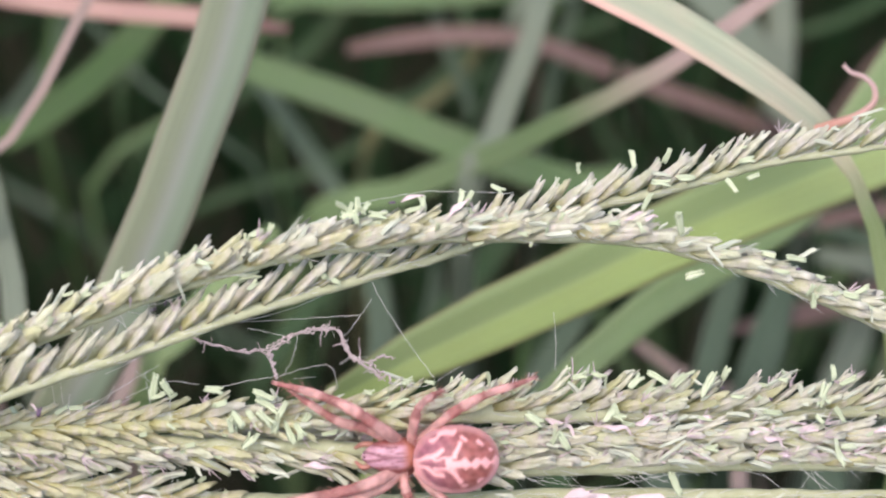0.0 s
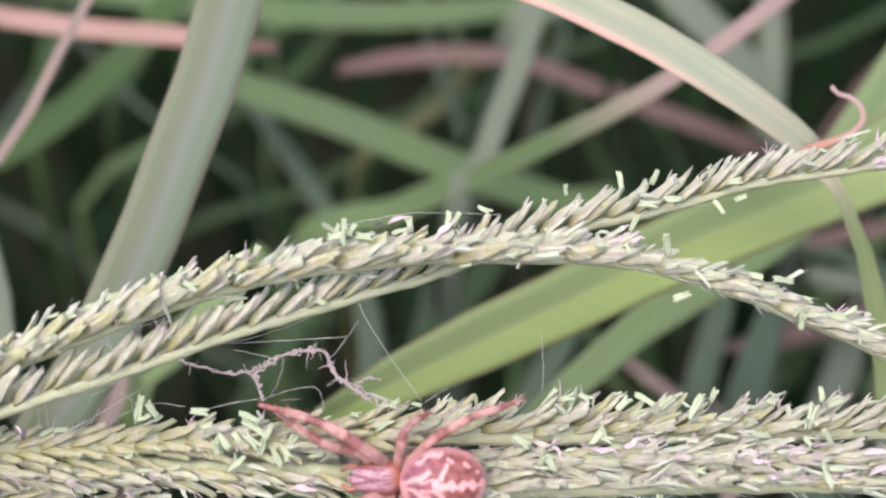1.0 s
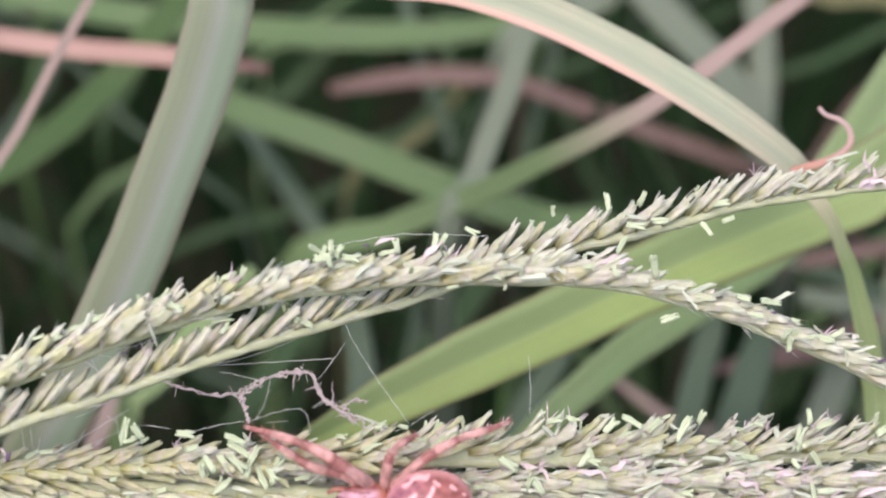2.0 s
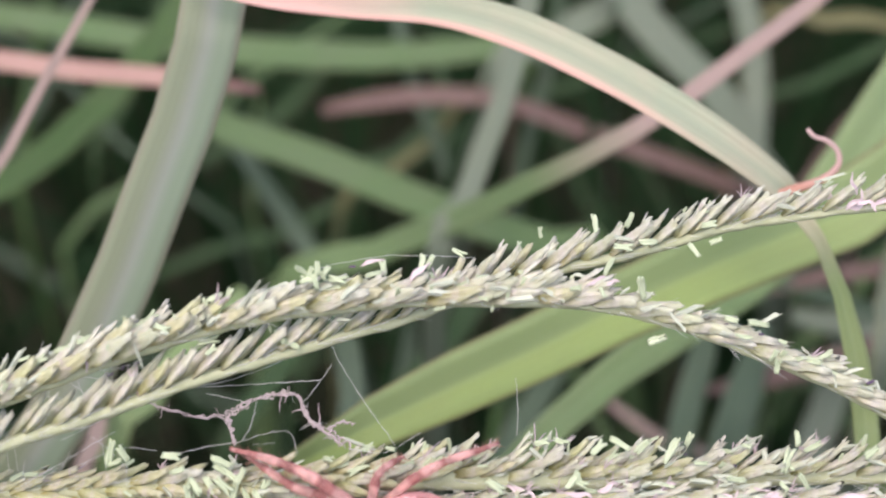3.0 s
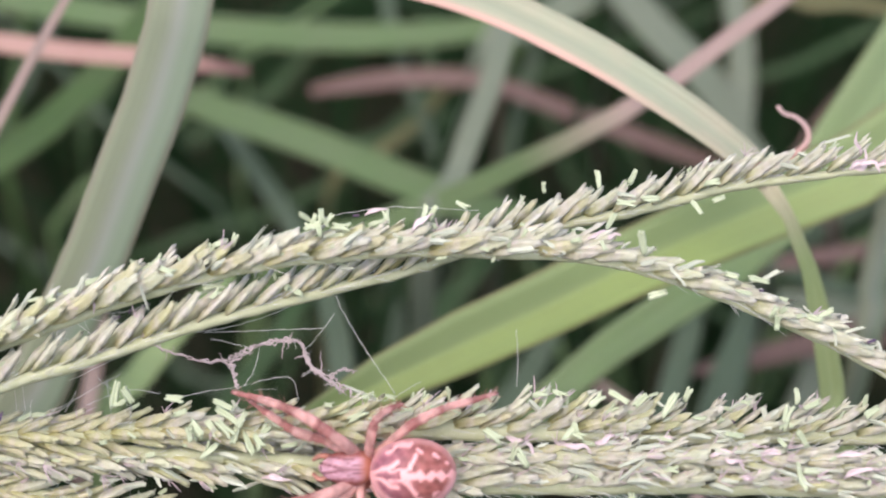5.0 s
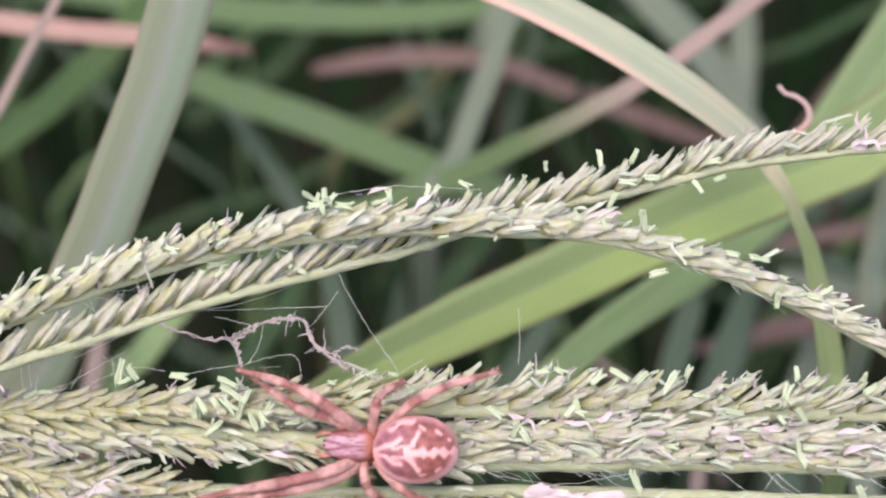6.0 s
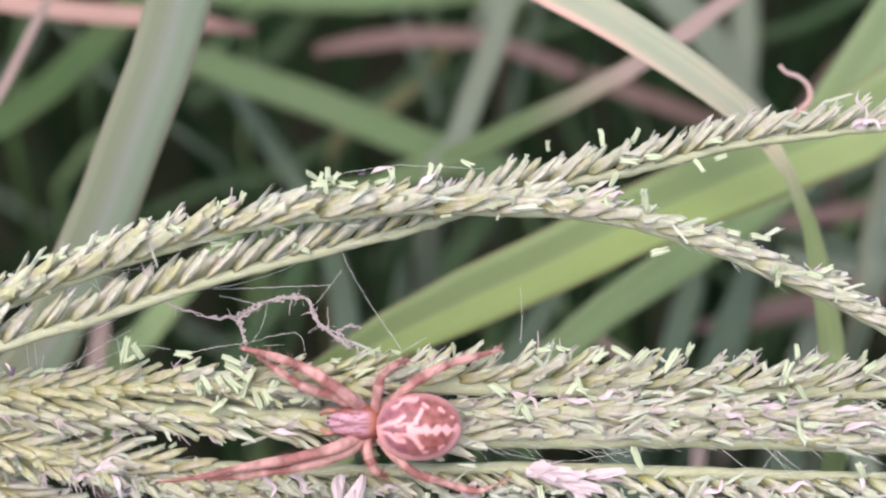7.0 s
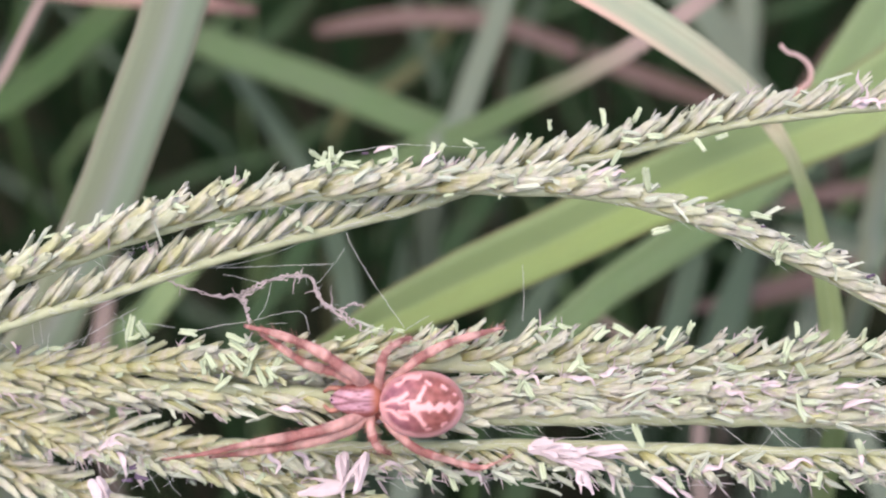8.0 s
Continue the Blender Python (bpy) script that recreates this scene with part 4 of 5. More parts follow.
    build_spike(head, [NODE, (-37.2, 4.0, -10.3), (-31.4, 4.5, -11.9), (-23.4, 4.5, -13.2), (-15.3, 4.0, -13.8), (-8.8, 3.0, -13.9), (-3.3, 2.0, -13.7), (2.6, 1.5, -13.5), (8.4, 1.2, -13.5), (16.1, 1.0, -13.7), (23.8, 1.0, -13.9), (30.3, 1.0, -14.0), (36.1, 1.0, -14.1)],
                (0, -0.35, -0.95), splay=28, rise=38, step=0.85, size=0.85, radius=0.5, flat=0.9, seed=9, frayed=(0.6, 0.7), crumbs=0.5, tufts=0.6, bristles=5, flakes=2.6)
    # crumbs that lie on the fingers or hang from them: place, then angle in the view's plane, size and kind
    for k, (at, angle, size, kind) in enumerate(CRUMBS):
        data, mat, name = {"a": (ANTHERS[k % 10], ANTHER, "anther"), "p": (PETALS[k % 6], PETAL, "scale"), "d": (DARK_BITS[k % 4], DARK_BIT, "dark_anther"),
                           "s": (STIGMAS[k % 4], PETAL, "stigma")}[kind]
        a = radians(angle)
        if kind == "p" and size > 1.2:
            data, size = BROADS[k % 5], size * 0.92
            piece(name, BROADS[(k + 2) % 5], mat, head, aim((math.cos(a + 0.25), -0.1, math.sin(a + 0.25)), (0.5, -1, 0.4 * math.cos(k)), at) @ Matrix.Scale(size * 0.8, 4))
        piece(name, data, mat, head, aim((math.cos(a), -0.15 + 0.5 * math.sin(k * 2.3), math.sin(a)), (0.5 * math.sin(k * 1.7), -1, 0.2), at) @ Matrix.Scale(size * (0.98 if kind == "a" else 0.75), 4))
    return head


CRUMBS = [
    ((-7.9, -2.2, 5.7), 25, 0.8, "a"), ((-7.4, -2.2, 6.3), 95, 0.9, "a"), ((-8.4, -2.2, 6.2), 145, 0.8, "a"), ((-6.9, -2.2, 6.1), 55, 0.8, "a"), ((-7.5, -2.4, 5.4), -80, 0.8, "a"), ((-6.1, -2.2, 5.6), -5, 1.0, "a"),
    ((-0.7, -1.2, 6.5), 78, 0.9, "a"), ((-0.2, -1.2, 6.6), 60, 0.9, "a"), ((1.8, 0.5, 7.2), -28, 0.9, "a"), ((-3.2, -1.6, 6.3), 100, 0.9, "a"), ((-3.8, -1.6, 5.9), 15, 0.8, "a"),
    ((-4.6, -1.4, 6.4), 20, 0.7, "p"), ((-5.2, -1.2, 6.4), 5, 0.5, "d"), ((-13.1, -1.6, 4.8), 65, 0.9, "a"), ((-14.0, -1.6, 4.6), 25, 0.9, "a"), ((-18.2, -1.6, 3.3), 40, 0.9, "a"), ((-18.9, -1.6, 2.9), 30, 0.8, "a"),
    ((-22.3, -1.6, 2.1), 20, 0.9, "a"), ((-21.7, -1.6, 2.4), 45, 0.7, "a"), ((-25.2, -1.6, 0.8), 30, 0.9, "a"), ((-29.3, -1.6, -1.1), -30, 0.9, "a"), ((-10.0, -0.6, 1.9), -38, 1.1, "a"), ((-9.3, -0.6, 1.5), -30, 0.9, "a"), ((-10.3, -0.6, 1.6), 50, 0.8, "a"),
    ((-10.6, -0.4, 2.4), 100, 0.5, "a"), ((-14.6, -0.6, 1.8), 10, 1.0, "a"), ((-18.4, -0.4, 0.3), -50, 0.6, "p"), ((-19.1, -0.4, 0.5), 30, 0.5, "d"), ((-21.0, -0.2, -0.3), 20, 0.5, "d"), ((-20.2, -0.2, 0.1), 60, 0.5, "d"),
    ((-21.0, -0.6, -5.3), 78, 1.2, "a"), ((-20.2, -0.6, -5.4), -58, 1.1, "a"), ((-20.6, -0.8, -5.9), 20, 0.8, "a"), ((-17.1, -0.6, -5.6), -8, 1.1, "a"), ((-28.3, -1.4, -6.7), 80, 0.8, "d"), ((-28.9, -1.0, -6.2), -40, 0.4, "p"),
    ((11.0, 1.2, 9.0), 95, 0.9, "a"), ((13.3, 1.2, 9.2), 65, 0.9, "a"), ((7.3, 1.2, 8.5), 95, 0.7, "a"), ((5.8, 1.0, 7.6), 75, 0.6, "a"), ((17.6, 1.0, 7.1), -58, 0.8, "a"), ((19.1, 1.2, 7.7), 22, 0.8, "a"), ((11.7, 0.4, 6.1), 58, 0.9, "a"),
    ((18.6, 0.8, 8.8), 8, 1.0, "a"), ((14.5, 0.8, 7.7), 0, 1.1, "a"), ((12.8, 0.8, 7.4), -5, 0.9, "a"), ((13.6, -1.2, 4.7), 104, 1.2, "a"), ((14.7, -0.6, 1.3), 14, 1.2, "a"), ((22.4, -1.2, -0.6), 85, 0.9, "a"), ((22.1, -1.4, 0.1), 60, 0.8, "a"),
    ((21.2, -1.2, 2.2), -10, 1.0, "a"), ((19.5, -1.0, 2.5), -15, 0.9, "a"), ((19.1, -1.2, 2.2), 0, 0.3, "d"), ((21.4, -1.2, 1.5), -5, 0.5, "d"), ((24.8, -1.2, -0.3), -20, 1.0, "a"), ((28.6, -1.0, -1.8), 20, 0.6, "d"), ((25.6, -1.0, 0.0), 30, 0.8, "a"),
    ((11.2, -1.2, 5.0), 5, 0.7, "p"), ((10.0, -1.2, 4.9), 15, 0.8, "p"), ((3.2, -2.0, 4.2), -10, 0.6, "a"), ((0.4, -1.6, 3.6), 10, 0.5, "a"), ((3.8, -1.4, 3.5), 70, 0.4, "a"),
    ((0.9, -1.0, -5.2), 95, 0.7, "a"), ((3.8, -1.6, -7.9), -35, 1.2, "a"), ((5.7, -1.6, -9.4), -60, 1.2, "a"), ((5.1, -1.6, -9.1), 70, 0.8, "a"), ((8.8, -1.4, -7.7), 50, 1.0, "a"), ((9.2, -1.4, -7.5), 110, 0.8, "a"), ((9.3, -1.4, -7.9), -20, 0.9, "a"),
    ((10.6, -0.6, -5.7), 40, 1.1, "a"), ((12.1, -0.6, -5.5), -30, 1.0, "a"), ((13.5, -0.6, -5.7), 45, 1.1, "a"), ((15.4, -0.6, -6.0), 55, 1.2, "a"), ((16.6, -0.6, -5.3), 70, 1.0, "a"), ((23.8, -0.6, -5.4), 92, 0.9, "a"), ((23.0, -0.8, -6.8), 70, 1.2, "a"),
    ((24.8, -0.6, -6.0), 32, 0.9, "a"), ((28.8, -0.4, -6.4), 30, 1.1, "a"), ((8.2, -0.4, -5.3), -20, 0.9, "a"), ((6.9, -0.4, -5.3), 15, 0.9, "a"), ((23.9, -1.4, -8.1), -55, 0.9, "a"), ((22.6, -1.4, -8.4), -50, 0.7, "a"), ((23.8, -1.4, -10.6), -75, 1.2, "a"), ((24.5, -1.4, -10.2), 0, 1.0, "a"),
    ((16.4, -0.4, -6.3), 30, 0.3, "d"), ((19.6, -0.6, -7.1), -40, 0.4, "d"), ((13.1, -0.8, -12.5), 112, 1.2, "a"), ((28.0, -0.8, -13.4), 115, 1.3, "a"), ((28.1, -0.8, -14.7), 85, 0.8, "p"), ((15.3, -1.4, -10.1), 0, 0.9, "a"), ((19.5, -1.2, -7.9), 170, 0.9, "a"),
    ((17.9, -1.6, -9.3), 10, 1.1, "p"), ((18.8, -1.6, -9.4), -20, 0.9, "p"), ((10.4, -1.4, -8.4), 15, 1.0, "p"), ((8.3, -1.4, -8.5), -15, 0.9, "p"), ((26.6, -1.4, -10.7), 30, 1.0, "p"), ((25.1, -1.2, -11.1), 160, 0.9, "p"),
    ((27.8, 0.6, 9.6), 45, 0.9, "p"), ((28.3, 0.6, 10.2), -20, 1.0, "p"), ((28.0, 0.6, 9.7), 10, 1.1, "p"), ((28.5, 0.6, 10.6), 110, 0.7, "p"), ((29.5, 0.6, 9.8), 20, 0.9, "p"),
    ((5.7, -1.0, -13.4), -8, 1.7, "p"), ((6.6, -1.2, -13.5), -18, 1.6, "p"), ((7.6, -1.2, -13.8), -12, 1.8, "p"), ((8.1, -1.3, -14.0), -25, 1.3, "p"), ((5.9, -1.0, -13.2), 8, 1.5, "p"), ((9.7, -1.0, -13.6), -5, 1.4, "p"), ((9.2, -1.2, -14.4), -85, 1.3, "p"), ((8.6, -1.1, -14.5), -60, 0.9, "p"),
    ((-6.6, -0.2, -13.7), -100, 1.6, "p"), ((-7.0, -0.2, -13.9), -85, 1.4, "p"), ((-5.1, -0.4, -13.7), -120, 1.5, "p"), ((-6.7, -0.4, -16.0), 175, 1.9, "p"), ((-5.8, -0.2, -14.3), -75, 1.0, "p"), ((-10.0, -1.0, -13.6), -40, 1.1, "p"), ((-11.7, -1.2, -13.5), -60, 1.0, "p"),
    ((-22.4, -1.2, -12.9), -10, 0.9, "p"), ((-23.0, -1.2, -13.4), 30, 0.9, "p"), ((-21.8, -1.2, -13.5), -60, 0.9, "p"), ((-23.7, -0.6, -15.5), -58, 1.5, "p"), ((-23.2, -0.6, -15.3), -70, 1.4, "p"), ((-20.9, -0.4, -14.7), 20, 0.9, "d"), ((-20.3, -0.4, -15.4), -10, 0.9, "d"), ((-21.3, -0.2, -15.6), 0, 0.8, "d"),
    ((13.9, -0.6, -15.3), -30, 1.1, "p"), ((15.8, -0.6, -15.5), -70, 1.0, "a"), ((17.3, -0.6, -15.1), 30, 1.0, "p"), ((14.3, -0.4, -15.3), -10, 0.6, "d"), ((-0.9, -0.8, -15.3), -100, 1.0, "a"), ((0.6, -0.6, -15.5), -70, 1.1, "a"), ((6.7, -0.8, -14.9), -80, 1.1, "a"),
    ((20.7, -0.6, -15.5), -80, 1.1, "a"), ((22.6, -0.6, -15.3), -50, 1.0, "a"), ((25.3, -0.6, -15.5), -100, 1.0, "a"), ((-13.7, -1.2, -7.5), -45, 1.0, "a"), ((-15.5, -1.2, -7.5), -50, 1.0, "a"), ((-12.6, -1.2, -6.9), 60, 1.0, "a"), ((-16.0, -1.2, -7.9), 95, 0.9, "a"), ((-11.5, -1.2, -8.3), -55, 1.0, "a"),
    ((-3.2, -0.6, -6.5), 25, 1.1, "a"), ((-1.9, -0.4, -6.4), 10, 1.0, "a"), ((-0.6, -0.6, -6.5), 40, 0.9, "a"), ((0.2, -0.4, -6.2), 20, 1.1, "a"), ((1.2, -0.6, -6.4), -15, 1.0, "a"), ((-5.1, -0.4, -6.7), 30, 1.0, "a"), ((-6.3, -0.2, -6.5), 15, 0.9, "a"), ((2.8, -0.6, -6.0), 35, 1.0, "a"),
    ((-15.8, -0.6, -7.8), -60, 1.1, "a"), ((-14.6, -0.6, -7.5), -50, 1.1, "a"), ((-13.6, -0.6, -6.7), -30, 1.2, "a"), ((-13.1, -0.6, -8.0), 75, 1.1, "a"), ((-12.2, -0.6, -8.6), -65, 1.1, "a"), ((-11.2, -0.6, -7.8), 60, 1.1, "a"), ((-11.5, -0.6, -8.5), 80, 1.0, "a"),
    ((-14.9, -0.6, -9.0), 60, 1.0, "a"), ((-10.6, -0.6, -7.1), -35, 0.9, "a"), ((-7.9, -2.2, 6.0), 70, 0.8, "a"), ((-7.1, -2.3, 5.9), 120, 0.7, "a"), ((-8.1, -2.2, 5.6), 170, 0.8, "a"),
    ((-13.8, -1.0, -6.0), -20, 1.0, "a"), ((-16.6, -1.0, -6.5), 20, 0.9, "a"), ((-14.7, -1.0, -9.0), 40, 0.9, "a"),
]

SWAY_HEAD.append(build_head())

# ---- the spider ----


def spider_ellipsoid(name, at, axes, shape, mat, parent, nu=28, nv=36, turn=Matrix(), label="", pigment=None):
    """A body along -x: shape(s) gives the outline's half width for s from 0 (front) to 1."""
    rings, cols = [], []
    for i in range(nv):
        s = i / (nv - 1)
        r = max(shape(s), 0.01)
        ring = []
        for j in range(nu):
            a = 2 * math.pi * j / nu
            ring.append(turn @ Vector(((s - 0.5) * axes[0], math.sin(a) * r * axes[1] / 2, math.cos(a) * r * axes[2] / 2)) * MM + Vector(at) * MM)
            if pigment:
                cols.append(pigment(s, math.cos(a) * r, math.sin(a)))
        rings.append(ring)
    v, f = loft(rings)
    me = mesh(name, v, f)
    if pigment:
        layer = me.color_attributes.new("pigment", "FLOAT_COLOR", "POINT")
        layer.data.foreach_set("color", np.array([(*c, 1) for c in cols], dtype=np.float32).ravel())
    return part(name, me, mat, parent, label)


def strokes(s, a, marks, stretch=2.44):
    """1 within any of the strokes (s, a to s, a, half width), fading over a narrow edge."""
    best = 0.0
    for s0, a0, s1, a1, w in marks:
        ds, da = (s1 - s0) * stretch, a1 - a0
        q = min(1, max(0, ((s - s0) * stretch * ds + (a - a0) * da) / (ds * ds + da * da)))
        far = math.hypot((s - s0) * stretch - q * ds, a - a0 - q * da)
        best = max(best, min(1, max(0, (w + 0.02 - far) / 0.04)))
    return best


FOLIUM = ((0.02, 0.05, 0.16, 0.15, 0.05), (0.16, 0.15, 0.33, 0.36, 0.07), (0.24, 0.12, 0.38, 0.17, 0.035), (0.38, 0.14, 0.48, 0.24, 0.055), (0.46, 0.24, 0.54, 0.56, 0.06), (0.40, 0.05, 0.60, 0.0, 0.08),
          (0.20, 0.62, 0.30, 0.76, 0.045), (0.30, 0.80, 0.48, 0.90, 0.07), (0.56, 0.70, 0.60, 0.65, 0.045), (0.74, 0.58, 0.79, 0.49, 0.045), (0.88, 0.38, 0.90, 0.34, 0.035))


def folium(s, lat, depth):
    """Pigment of the abdomen: mauve to brick rose, with a pale toothed band and side strokes. lat: -1 to 1 across."""
    fore = min(1, max(0, (0.62 - s) / 0.4))
    base = (np.array((0.235, 0.085, 0.115)) * fore + np.array((0.235, 0.075, 0.068)) * (1 - fore)) * (1 + 0.55 * noise.noise((s * 11, lat * 6, 2)))
    pale = np.array((0.72, 0.36, 0.37))
    a = abs(lat + 0.025 * math.sin(s * 31) + 0.03 * noise.noise((s * 14, lat * 9, 7)))
    m = strokes(s + 0.012 * noise.noise((s * 20, lat * 14, 9)), a, FOLIUM)
    if s > 0.55:
        tooth = 0.05 + 0.12 * abs(((s * 8.5) % 1) * 2 - 1) - 0.04 * max(0, s - 0.85) / 0.15
        m = max(m, min(1, max(0, (tooth + 0.02 - a) / 0.04)))
    rim = min(1, max(0, (math.hypot((s - 0.5) * 1.9, lat * 0.98) - (0.74 if lat < 0 else 0.84)) / 0.12)) * (0.95 if lat < 0 else 0.6)
    m = max(m, rim)
    return base * (1 - m) + pale * m


def carapace(s, lat, depth):
    """Pigment of the head: lilac rose with a dark middle line and dark rays."""
    base = np.array((0.42, 0.23, 0.29)) * (1 + 0.3 * noise.noise((s * 7, lat * 6, 5)))
    dark = np.array((0.15, 0.05, 0.07))
    brown = np.array((0.33, 0.12, 0.08))
    m = strokes(s, abs(lat), ((0.0, 0.30, 0.38, 0.10, 0.07), (0.36, 0.06, 0.85, 0.0, 0.07), (0.12, 0.66, 0.62, 0.50, 0.06), (0.55, 0.30, 0.8, 0.16, 0.04)), 1.5)
    c = base * (1 - 0.9 * m) + dark * 0.9 * m
    flank = min(1, max(0, (abs(lat) - 0.5) / 0.22))
    c = c * (1 - flank) + np.array((0.21, 0.06, 0.055)) * flank
    k = min(1, max(0, (s - 0.72) / 0.15))
    return c * (1 - k) + brown * k


def build_leg(spider, points, radii, bands):
    """A jointed leg; bands: stretches along it (0 to 1) that are dark red."""
    n = 120
    line, _ = spline([(*p, r * 0.84) for p, r in zip(points, radii)], n)
    along = np.linspace(0, 1, n)
    waist = sum(0.2 * np.exp(-((along - (a + b) / 2 - 0.03) / 0.012) ** 2) for a, b in bands)
    v, f, uv = tube(line, line[:, 3] * (1 + 0.07 * np.sin(along * 19)) * (1 - waist), 16, 0.9)
    me = mesh("leg", v, f, uv)
    ob = part("leg", me, ABDOMEN, spider)
    layer = me.color_attributes.new("pigment", "FLOAT_COLOR", "POINT")
    pale, red, dark = np.array((0.46, 0.25, 0.235)), np.array((0.19, 0.05, 0.048)), np.array((0.10, 0.035, 0.035))
    cols = []
    for p, (u, s) in zip(v, uv):
        mot = 0.9 * noise.noise(Vector(p) * 800) + 1.0 * noise.noise(Vector(p) * 2300) + 0.25 * math.cos(2 * math.pi * u * 2)
        k = max([min(1, max(0, min(s - a, b - s) / 0.025 + 0.5 + 0.5 * mot)) for a, b in bands])
        c = pale * (1 + 0.4 * mot) * (1 - 0.75 * k) + red * (1 + 0.3 * mot) * 0.75 * k
        e = min(1, max(0, (s - 0.97) / 0.02))
        cols.append((*(c * (1 - e) + dark * e), 1))
    layer.data.foreach_set("color", np.array(cols, dtype=np.float32).ravel())
    rng = random.Random(len(bpy.data.objects))
    hv, hf = [], []
    t = tangents(line)
    for k in range(150):
        i = rng.randrange(3, n - 1)
        d = Vector((rng.uniform(-1, 1), rng.uniform(-1, 1), rng.uniform(-1, 1)))
        d = (d - Vector(t[i]) * d.dot(Vector(t[i]))).normalized()
        a = Vector(line[i, :3]) + d * line[i, 3] * 0.8
        b = a + (d + Vector(t[i]) * 0.9).normalized() * rng.uniform(0.25, 0.65)
        hl = np.array([a, (a + b) / 2, b])
        q, g, _ = tube(hl, [0.02, 0.016, 0.006], 3)
        o = len(hv)
        hv += q
        hf += [tuple(x + o for x in y) for y in g]
    tagged(part("hairs", mesh("hairs", hv, hf), LEG_PALE, ob), "fine pale leg hairs", kind="stuff")
    return ob


def build_spider():
    spider = tagged(new("spider"), "salmon pink orb-weaver spider with patterned abdomen on the flower head", "spider")
    spider.matrix_world = BASE
    spider_ellipsoid("abdomen", (-1.4, -2.6, -10.2), (5.6, 4.2, 4.4), lambda s: (1 - abs(2 * s - 1) ** 2.15) ** 0.5, ABDOMEN, spider, 96, 110, label="rounded rose abdomen with a pale toothed band", pigment=folium)
    spider_ellipsoid("cephalothorax", (-5.7, -2.2, -9.95), (3.6, 1.9, 2.4), lambda s: (0.42 + 0.58 * math.sin(math.pi * min(1, s * 0.72 + 0.02))) * (1 - abs(2 * s - 1) ** 3.2) ** 0.5, ABDOMEN, spider, 56, 60, label="rosy head with dark rays", pigment=carapace)
    spider_ellipsoid("thorax_underside", (-4.9, -1.4, -10.2), (2.6, 1.4, 2.6), lambda s: (1 - abs(2 * s - 1) ** 2.4) ** 0.5, THORAX, spider, 20, 20)
    for at in ((-7.3, -2.9, -9.6), (-7.3, -2.9, -9.9)):
        spider_ellipsoid("eye", at, (0.16, 0.16, 0.16), lambda s: (1 - abs(2 * s - 1) ** 2) ** 0.5, EYE, spider, 8, 8)
    for pts in ([(-6.7, -1.8, -9.3), (-7.4, -2.0, -9.2), (-7.9, -1.6, -9.5)], [(-6.7, -1.8, -10.5), (-7.4, -2.0, -10.7), (-7.9, -1.6, -10.4)]):
        line, _ = spline(pts, 12)
        v, f, uv = tube(line, np.linspace(0.24, 0.12, 12), 8)
        part("feeler", mesh("feeler", v, f, uv), LEG_PALE, spider)
    A, B = ((0.26, 0.38), (0.52, 0.64), (0.78, 0.96)), ((0.40, 0.52), (0.74, 0.95))
    legs = [
        ([(-4.9, -2.0, -9.2), (-6.1, -3.2, -8.1), (-8.2, -3.6, -6.6), (-10.5, -3.0, -5.7), (-13.2, -1.6, -5.1)], [0.42, 0.5, 0.42, 0.34, 0.16], A),
        ([(-5.4, -1.8, -9.3), (-6.9, -2.4, -8.2), (-8.9, -2.6, -7.6), (-10.6, -2.0, -6.6), (-12.2, -1.0, -5.7)], [0.36, 0.42, 0.36, 0.28, 0.14], A),
        ([(-4.3, -2.0, -9.3), (-4.1, -3.0, -7.9), (-3.7, -3.2, -6.7), (-2.8, -2.4, -6.1), (-2.1, -1.4, -5.9)], [0.34, 0.38, 0.32, 0.26, 0.14], B),
        ([(-4.0, -1.8, -9.3), (-2.6, -2.6, -8.0), (-1.3, -3.0, -7.0), (0.6, -2.6, -6.1), (2.5, -2.0, -5.6), (4.1, -1.0, -5.2)], [0.36, 0.36, 0.40, 0.34, 0.26, 0.12], ((0.32, 0.42), (0.55, 0.6), (0.78, 0.9))),
        ([(-5.1, -2.0, -10.8), (-6.8, -3.2, -11.5), (-9.7, -3.4, -12.2), (-12.8, -2.8, -12.8), (-15.5, -2.0, -13.5), (-18.9, -1.0, -14.1)], [0.44, 0.48, 0.44, 0.32, 0.2, 0.08], ((0.2, 0.4), (0.6, 0.95))),
        ([(-4.9, -2.0, -11.0), (-6.5, -2.8, -12.0), (-9.0, -3.0, -12.7), (-12.1, -2.4, -13.3), (-15.6, -1.2, -13.9)], [0.4, 0.46, 0.42, 0.32, 0.12], ((0.45, 0.6), (0.8, 0.97))),
        ([(-4.8, -2.0, -11.0), (-4.7, -2.8, -12.0), (-4.3, -2.6, -13.0), (-3.5, -1.6, -13.6)], [0.32, 0.36, 0.32, 0.18], B),
        ([(-4.0, -2.0, -11.0), (-2.9, -2.6, -12.2), (-1.6, -2.8, -13.2), (0.2, -2.2, -13.9), (2.3, -1.8, -14.5), (3.4, -1.4, -14.3), (4.7, -1.0, -13.7)], [0.34, 0.38, 0.36, 0.28, 0.26, 0.1, 0.07], ((0.25, 0.42), (0.68, 0.76))),
    ]
    for pts, radii, bands in legs:
        build_leg(spider, pts, radii, bands)
    return spider


SWAY_HEAD.append(build_spider())

# ---- the web ----


def wobbly(points, amount, seed, steps=40):
    rng = np.random.default_rng(seed)
    line, _ = spline(points, steps)
    k = rng.normal(size=(steps, 3))
    k[1:-1] = (k[:-2] + 2 * k[1:-1] + k[2:]) / 4
    line = line[:, :3] + k * amount
    return line


